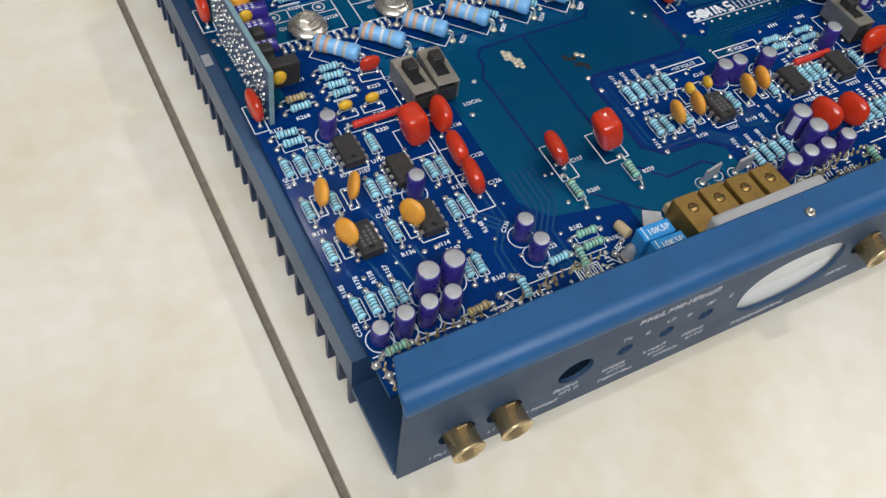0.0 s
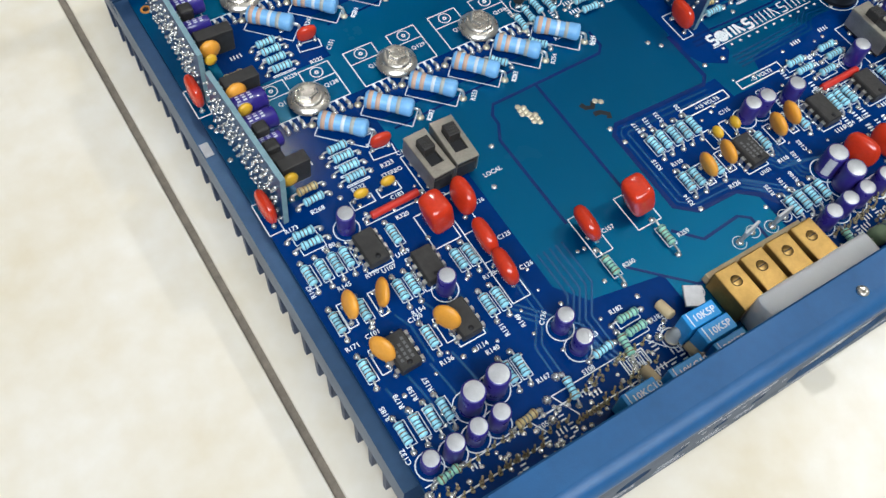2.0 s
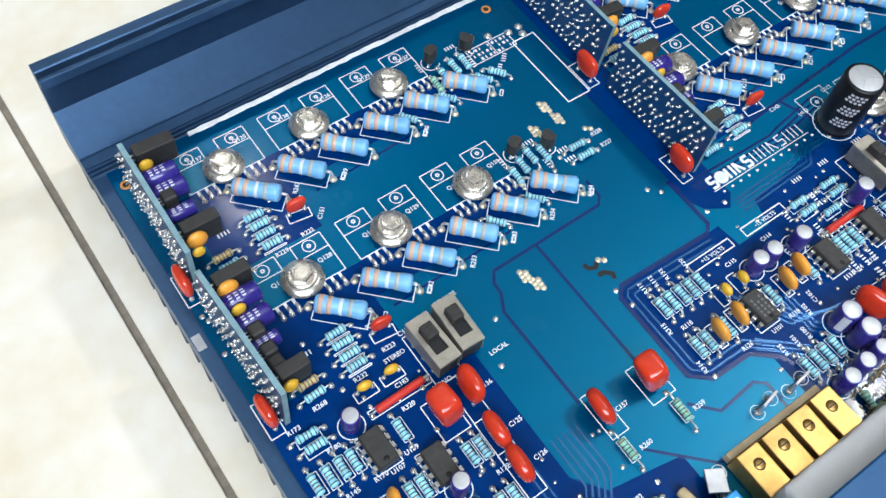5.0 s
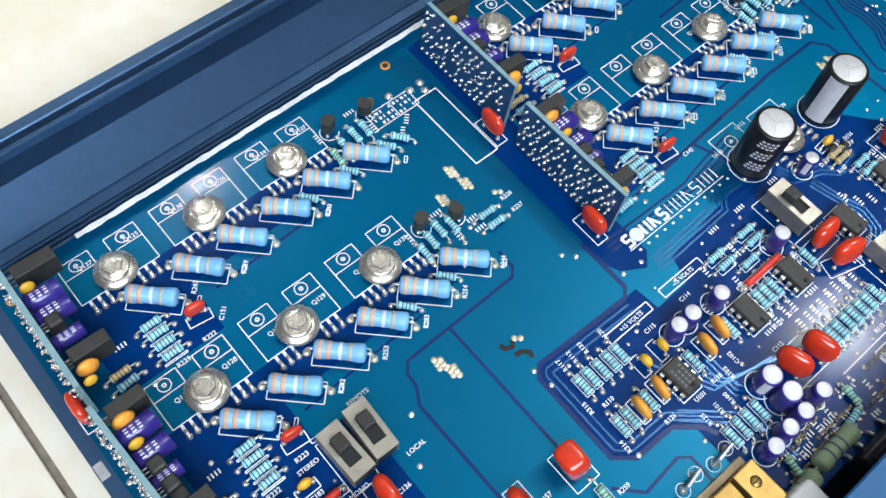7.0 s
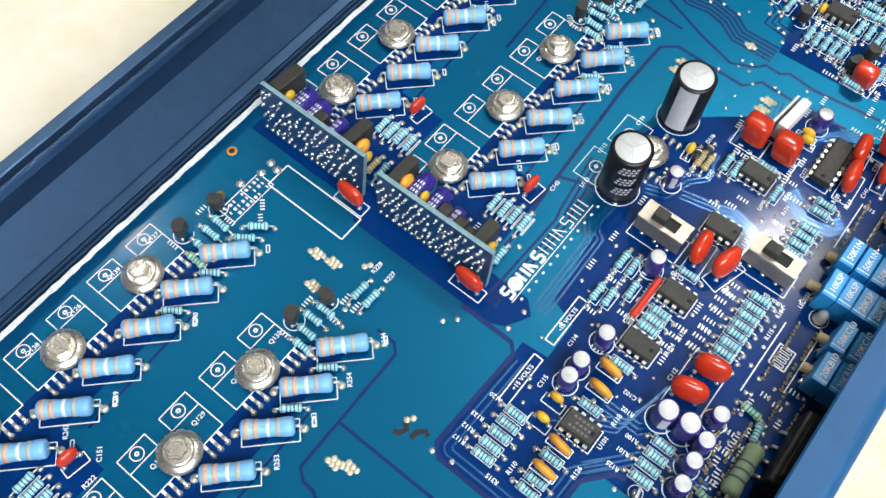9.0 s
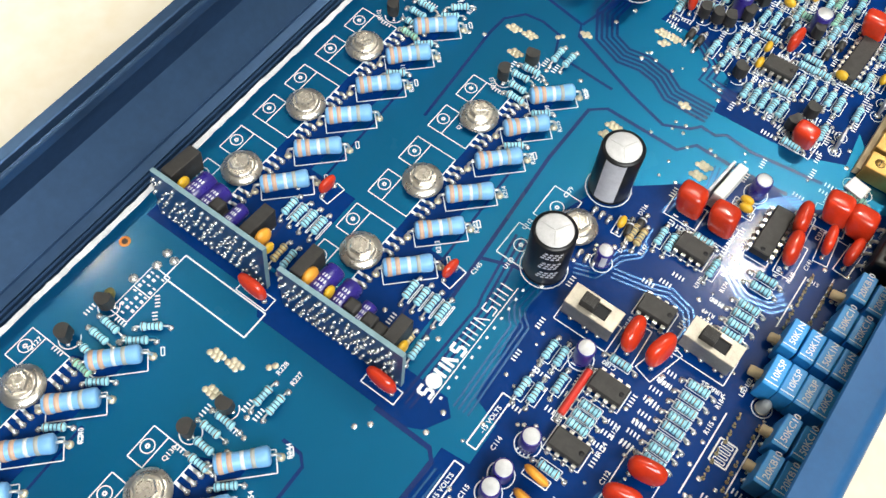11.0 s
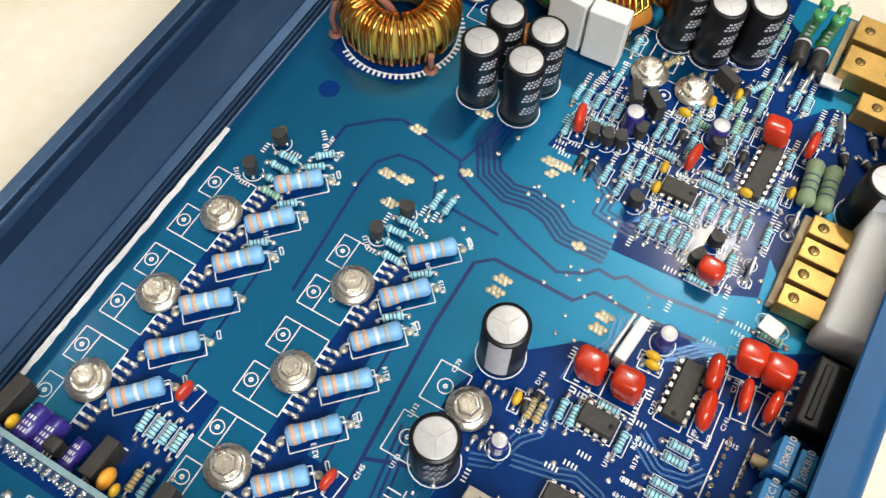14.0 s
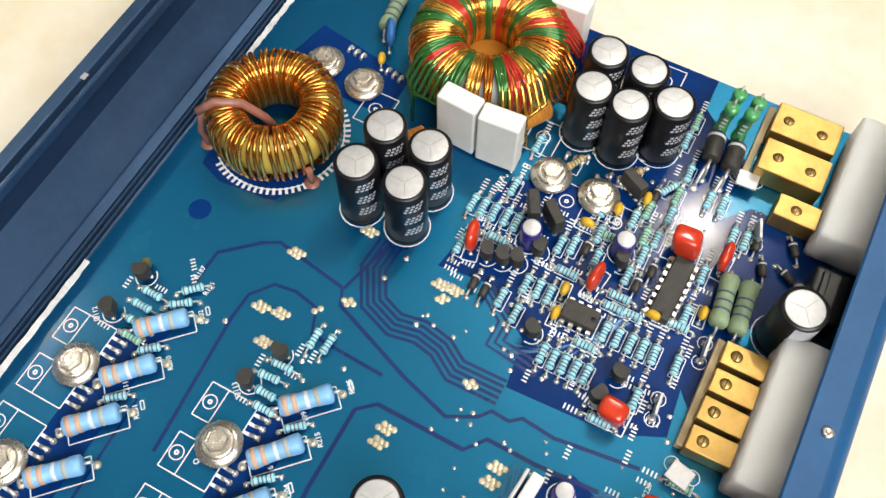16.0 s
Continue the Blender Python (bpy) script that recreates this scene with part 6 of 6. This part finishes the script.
# ---- wound toroids ----
def toroid(name, label, big, small, tall, centre_h, turns, wires, core):
    root = thing(name, label, "toroid")
    bm = bmesh.new()
    n, k = 64, 16
    ring_v = [[bm.verts.new(((big + small * 0.82 * math.cos(b)) * math.cos(a), (big + small * 0.82 * math.cos(b)) * math.sin(a), centre_h + tall * 0.88 * math.sin(b)))
               for b in [2 * math.pi * j / k for j in range(k)]] for a in [2 * math.pi * i / n for i in range(n)]]
    for i in range(n):
        for j in range(k):
            bm.faces.new((ring_v[i][j], ring_v[(i + 1) % n][j], ring_v[(i + 1) % n][(j + 1) % k], ring_v[i][(j + 1) % k])).smooth = True
    part("core", bm, core, root)
    rng = random.Random(turns)
    groups = {}
    for t in range(turns):
        a = 2 * math.pi * (t + rng.uniform(-0.22, 0.22)) / turns
        mat, r = wires(t, rng)
        bm = groups.setdefault(mat.name, (mat, bmesh.new()))[1]
        twist = rng.uniform(-0.05, 0.05)
        pts = []
        for j in range(18):
            b = 2 * math.pi * j / 18
            extra = r * rng.uniform(0.6, 1.0)
            q = small + extra
            aa = a + twist * math.cos(b)
            cb, sb = math.copysign(abs(math.cos(b)) ** 0.75, math.cos(b)), math.copysign(abs(math.sin(b)) ** 0.75, math.sin(b))
            pts.append(((big + q * cb) * math.cos(aa), (big + q * cb) * math.sin(aa), centre_h + (tall + extra) * sb))
        tube(bm, pts, r, 6, closed=True)
    for mat, bm in groups.values():
        part("winding", bm, mat, root)["kind"] = "stuff"
    return root


tor = toroid("copper_toroid", "copper-wound toroid coil with golden glossy turns", 13.8, 5.4, 8.7, 10.0, 58, lambda t, r: (M_COPPER_Y if t % 3 == 0 else M_COPPER, 0.62), M_CORE)
tor.matrix_basis = spot(323.6, 175.1)
for u, v in ((-13.0, 17.0), (-10.0, -17.5)):
    bm = bmesh.new()
    blob(bm, u, v, 2.6, 0.8)
    climb = [(u, v, 0.4), (u, v, 3.0), (u * 1.05, v * 1.02, 8.0)]
    if v > 0:                                       # this one goes on over the top
        climb += [(u * 0.95, v * 0.95, 15.0), (u * 0.6, v * 0.6, 20.0)]
    tube(bm, climb, 1.0, 10)
    part("lead", bm, M_TUBING, tor, "thick sleeved copper lead")
bm = bmesh.new()
tube(bm, [(-13, 16.5, 17.0), (-9.5, 12.0, 20.2), (-5.4, 6.0, 18.4), (-2.5, 2.0, 11.0), (0, -1, 1.0)], 1.3, 10)
part("cross_lead", bm, M_TUBING, tor, "pinkish-brown sleeved lead")
for k in range(40):
    a = radians(150 + k * 5.2)
    line((323.6 + 19.2 * math.cos(a), 175.1 + 19.2 * math.sin(a)), (323.6 + 21.4 * math.cos(a), 175.1 + 21.4 * math.sin(a)), w=0.9)
ring(323.6, 175.1, 19.6, 0.4, 50)


def many(t, r):
    k = (t // 4) % 6
    return ((M_ENAMEL_R, M_COPPER_Y, M_ENAMEL_G, M_COPPER_Y, M_COPPER, M_ENAMEL_G)[k] if r.random() > 0.12 else M_COPPER_Y, 0.58)


tor2 = toroid("power_transformer", "large toroid transformer wound with red, green and copper wires", 15.8, 8.0, 9.6, 11.6, 116, many, M_TAPE)
tor2.matrix_basis = spot(374.0, 130.0)
bm = bmesh.new()
lathe(bm, [(8.0, 2.0), (8.0, 6.0), (7.0, 7.0), (0.1, 7.2)], 24)
part("hub", bm, M_GLUE, tor2, "orange varnished hub")
for n, mat in enumerate((M_ENAMEL_G, M_COPPER_Y, M_ENAMEL_R, M_COPPER)):
    base = radians((142, 215, 288, 250)[n])
    for k in range(7):
        bm = bmesh.new()
        a = base + 0.085 * k
        c, s = math.cos(a), math.sin(a)
        tube(bm, [(17 * c, 17 * s, 21.6), (23 * c, 23 * s, 19.6), (27 * c, 27 * s, 13), (28.5 * math.cos(base + 0.2), 28.5 * math.sin(base + 0.2), 7 + 0.9 * k), (30 * math.cos(base + 0.25), 30 * math.sin(base + 0.25), 0.3 + 0.5 * k)], 0.6, 6)
        part("wire", bm, mat, tor2)


def choke():
    root = thing("small_choke", "small orange varnished wire coil lying on the board", "coil", "small orange coils")
    bm = bmesh.new()
    tube(bm, [(4.2 * math.cos(a), -4 + a / 6.2832, 4.6 + 4.2 * math.sin(a)) for a in [2 * math.pi * j / 18 for j in range(162)]], 0.6, 6)
    part("coil", bm, M_GLUE, root)
    return root


put(choke, 364.8, 110.1, 60), put(choke, 336.6, 136.0, 50)
for u, v, a in ((335.0, 131.0, 20), (334.0, 133.6, 60)):
    put(disc_capacitor, u, v, a)
put(bead_capacitor, 361.0, 160.6, 20)
blue_disc = disc_capacitor(9.0, 2.8, 6.0, 8.0)
blue_disc.matrix_basis = spot(368.6, 162.4, 30)
tagged(blue_disc, "blue ceramic disc capacitor standing on two wire leads", "capacitor", "")
for ob in blue_disc.children:
    if ob.name.startswith("body"):
        ob.data.materials[0] = M_DISC_BLUE

# ---- the crowd of small parts between the larger ones of the control section ----
rng = random.Random(21)
BULK = [(317.5, 106.3), (322.2, 70.6), (344.8, 41.0), (343.2, 52.8), (289.7, 52.0), (348.0, 96.0), (348.1, 80.8), (356.8, 92.4), (356.6, 78.0), (366.8, 94.4), (365.8, 82.6), (346.6, 112.8), (329.7, 51.2), (310.7, 70.4)]
row_v, shift = 41.0, 0
while row_v < 112:
    u = 290.0 + 3.1 * (shift % 3)
    while u < 362:
        clear = all(abs(u - a) > 9.0 or abs(row_v - b) > 3.1 for a, b in PLACED) and all((u - a) ** 2 + (row_v - b) ** 2 > 115 for a, b in BULK)
        inside = u > 304 + 0.22 * (row_v - 90) if row_v > 76 else True
        if clear and inside:
            pick = rng.random()
            if pick < 0.62:
                res_row((u, ), row_v, 0, "blue" if pick < 0.5 else "green")
            elif pick < 0.76:
                put(diode, u, row_v, 0)
            elif pick < 0.88:
                put(bead_capacitor, u, row_v, 4)
            else:
                put(small_transistor, u, row_v, 30)
            u += 9
        u += 1.3
    row_v += 3.5
    shift += 1
for k in range(110):                                # print too fine to read
    u, v, a = rng.uniform(288, 364), rng.uniform(40, 112), rng.choice((0, 90))
    if v > 78 and u < 303:
        continue
    c, s = math.cos(radians(a)), math.sin(radians(a))
    for j in range(4):
        x, y = (j - 1.5) * 1.05, 0.72
        line((u + x * c - y * s, v + x * s + y * c), (u + x * c + y * s, v + x * s - y * c), w=0.45)

for k in range(46):
    u, v, a = rng.choice((rng.uniform(6, 54), rng.uniform(138, 182), rng.uniform(60, 82))), rng.uniform(15, 27), rng.choice((0, 90))
    c, s = math.cos(radians(a)), math.sin(radians(a))
    for j in range(3):
        x, y = (j - 1) * 1.15, 0.8
        line((u + x * c - y * s, v + x * s + y * c), (u + x * c + y * s, v + x * s - y * c), w=0.42)
for u, v, a, colour in ((10.0, 24.0, 8, "green"), (47.0, 26.4, 82, "blue"), (33.0, 25.6, 4, "tan"), (168.0, 24.6, 84, "green"), (163.6, 20.4, 6, "blue"), (140.0, 22.0, 80, "green"), (60.0, 30.4, 4, "blue"), (66.0, 28.6, 84, "green")):
    put(resistor, u, v, a, 0, colour, 1, 8.8)

# ---- knots of filled holes, single holes ----
for u, v, a, n in ((87.8, 100.2, 84, 3), (86.2, 104.0, 84, 3), (302.2, 108.6, 84, 3), (302.4, 104.4, 84, 3), (298.6, 106.2, 84, 2), (291.7, 149.3, 84, 3), (307.4, 134.4, 84, 3), (285.6, 128.6, 60, 2), (280.4, 88.2, 60, 2), (259.6, 102.1, 84, 3),
                   (255.4, 102.1, 84, 3), (264.0, 72.1, 84, 3), (259.8, 72.1, 84, 3), (108.0, 96.0, 84, 1), (394.0, 70.0, 20, 2)):
    via_cluster(u, v, a, n)
rng = random.Random(4)
for u0, u1, v0, v1, n in ((8, 58, 30, 100, 46), (112, 190, 24, 84, 60), (194, 280, 18, 92, 70), (286, 366, 36, 112, 80), (56, 80, 36, 60, 8), (5, 56, 14.5, 26, 60), (136, 182, 14.5, 30, 40), (56, 82, 18, 32, 20)):
    for k in range(n):
        via(rng.uniform(u0, u1), rng.uniform(v0, v1), rng.uniform(0.5, 0.85))
for u, v in ((296.6, 123.6), (304.8, 121.0), (288.6, 109.0), (292.8, 82.2), (288.8, 80.6), (311.0, 100.4), (306.0, 88.6), (297.0, 90.2), (300.0, 88.0), (265.0, 155.6), (262.6, 160.2), (268.4, 120.0), (71, 98), (64, 86), (146, 91), (153, 90.5), (106, 80), (105, 86), (4.8, 143), (5.6, 141), (4.6, 130),
             (110.6, 51), (136, 107), (139, 104)):
    via(u, v, 0.9)
part("white_print", ink, M_SILK, board)["kind"] = "stuff"
part("filled_hole", dots, M_SOLDER, board)["kind"] = "stuff"
for u0, u1 in ((30, 262), (330, 405)):
    bm = bmesh.new()
    box(bm, ((u0 + u1) / 2, 200.1, 0.1), (u1 - u0, 1.7, 0.3))
    bmesh.ops.subdivide_edges(bm, edges=[e for e in bm.edges if e.calc_length() > 20], cuts=90)
    for v in bm.verts:                              # a torn edge
        v.co.y += rng.uniform(-0.28, 0.28)
    ob = part("insulating_strip", bm, M_PAPER)
    ob.matrix_basis = spot(0, 0)
    tagged(ob, "white insulating strip along the board's back edge", "strip", "insulating strips")
zone([(290.6 + 3.4 * math.cos(k * 0.4189), 181.6 + 3.4 * math.sin(k * 0.4189)) for k in range(15)])
# orange-rimmed mounting holes
for u, v in ((138.9, 193.6), (6.4, 193.4)):
    bm = bmesh.new()
    lathe(bm, [(1.7, 0.0), (1.7, 0.12), (0.9, 0.14), (0.8, 0.05)], 20)
    rim = part("mounting_hole", bm, M_GLUE, board, m=pose(u / 1000, v / 1000, 0))
    bm = bmesh.new()
    lathe(bm, [(0.95, 0.1), (0.95, 0.15), (0.05, 0.15)], 16)
    part("bore", bm, M_HOLE, rim)
# ceiling lamps
for n, p in enumerate((LAMP_A, LAMP_B)):
    root = tagged(new("ceiling_lamp"), "bare white lamp bulb hanging from the ceiling", "lamp", "ceiling lamps")
    root.matrix_basis = Matrix.Translation((p.x, p.y, p.z + 0.02))
    bm = bmesh.new()
    lathe(bm, [(14, 130), (18, 135), (18, 160), (5, 170), (5, (HIGH - p.z) * 1000 - 40), (45, (HIGH - p.z) * 1000 - 36), (45, (HIGH - p.z) * 1000 - 20)], 24)
    part("housing", bm, M_CEILING, root)
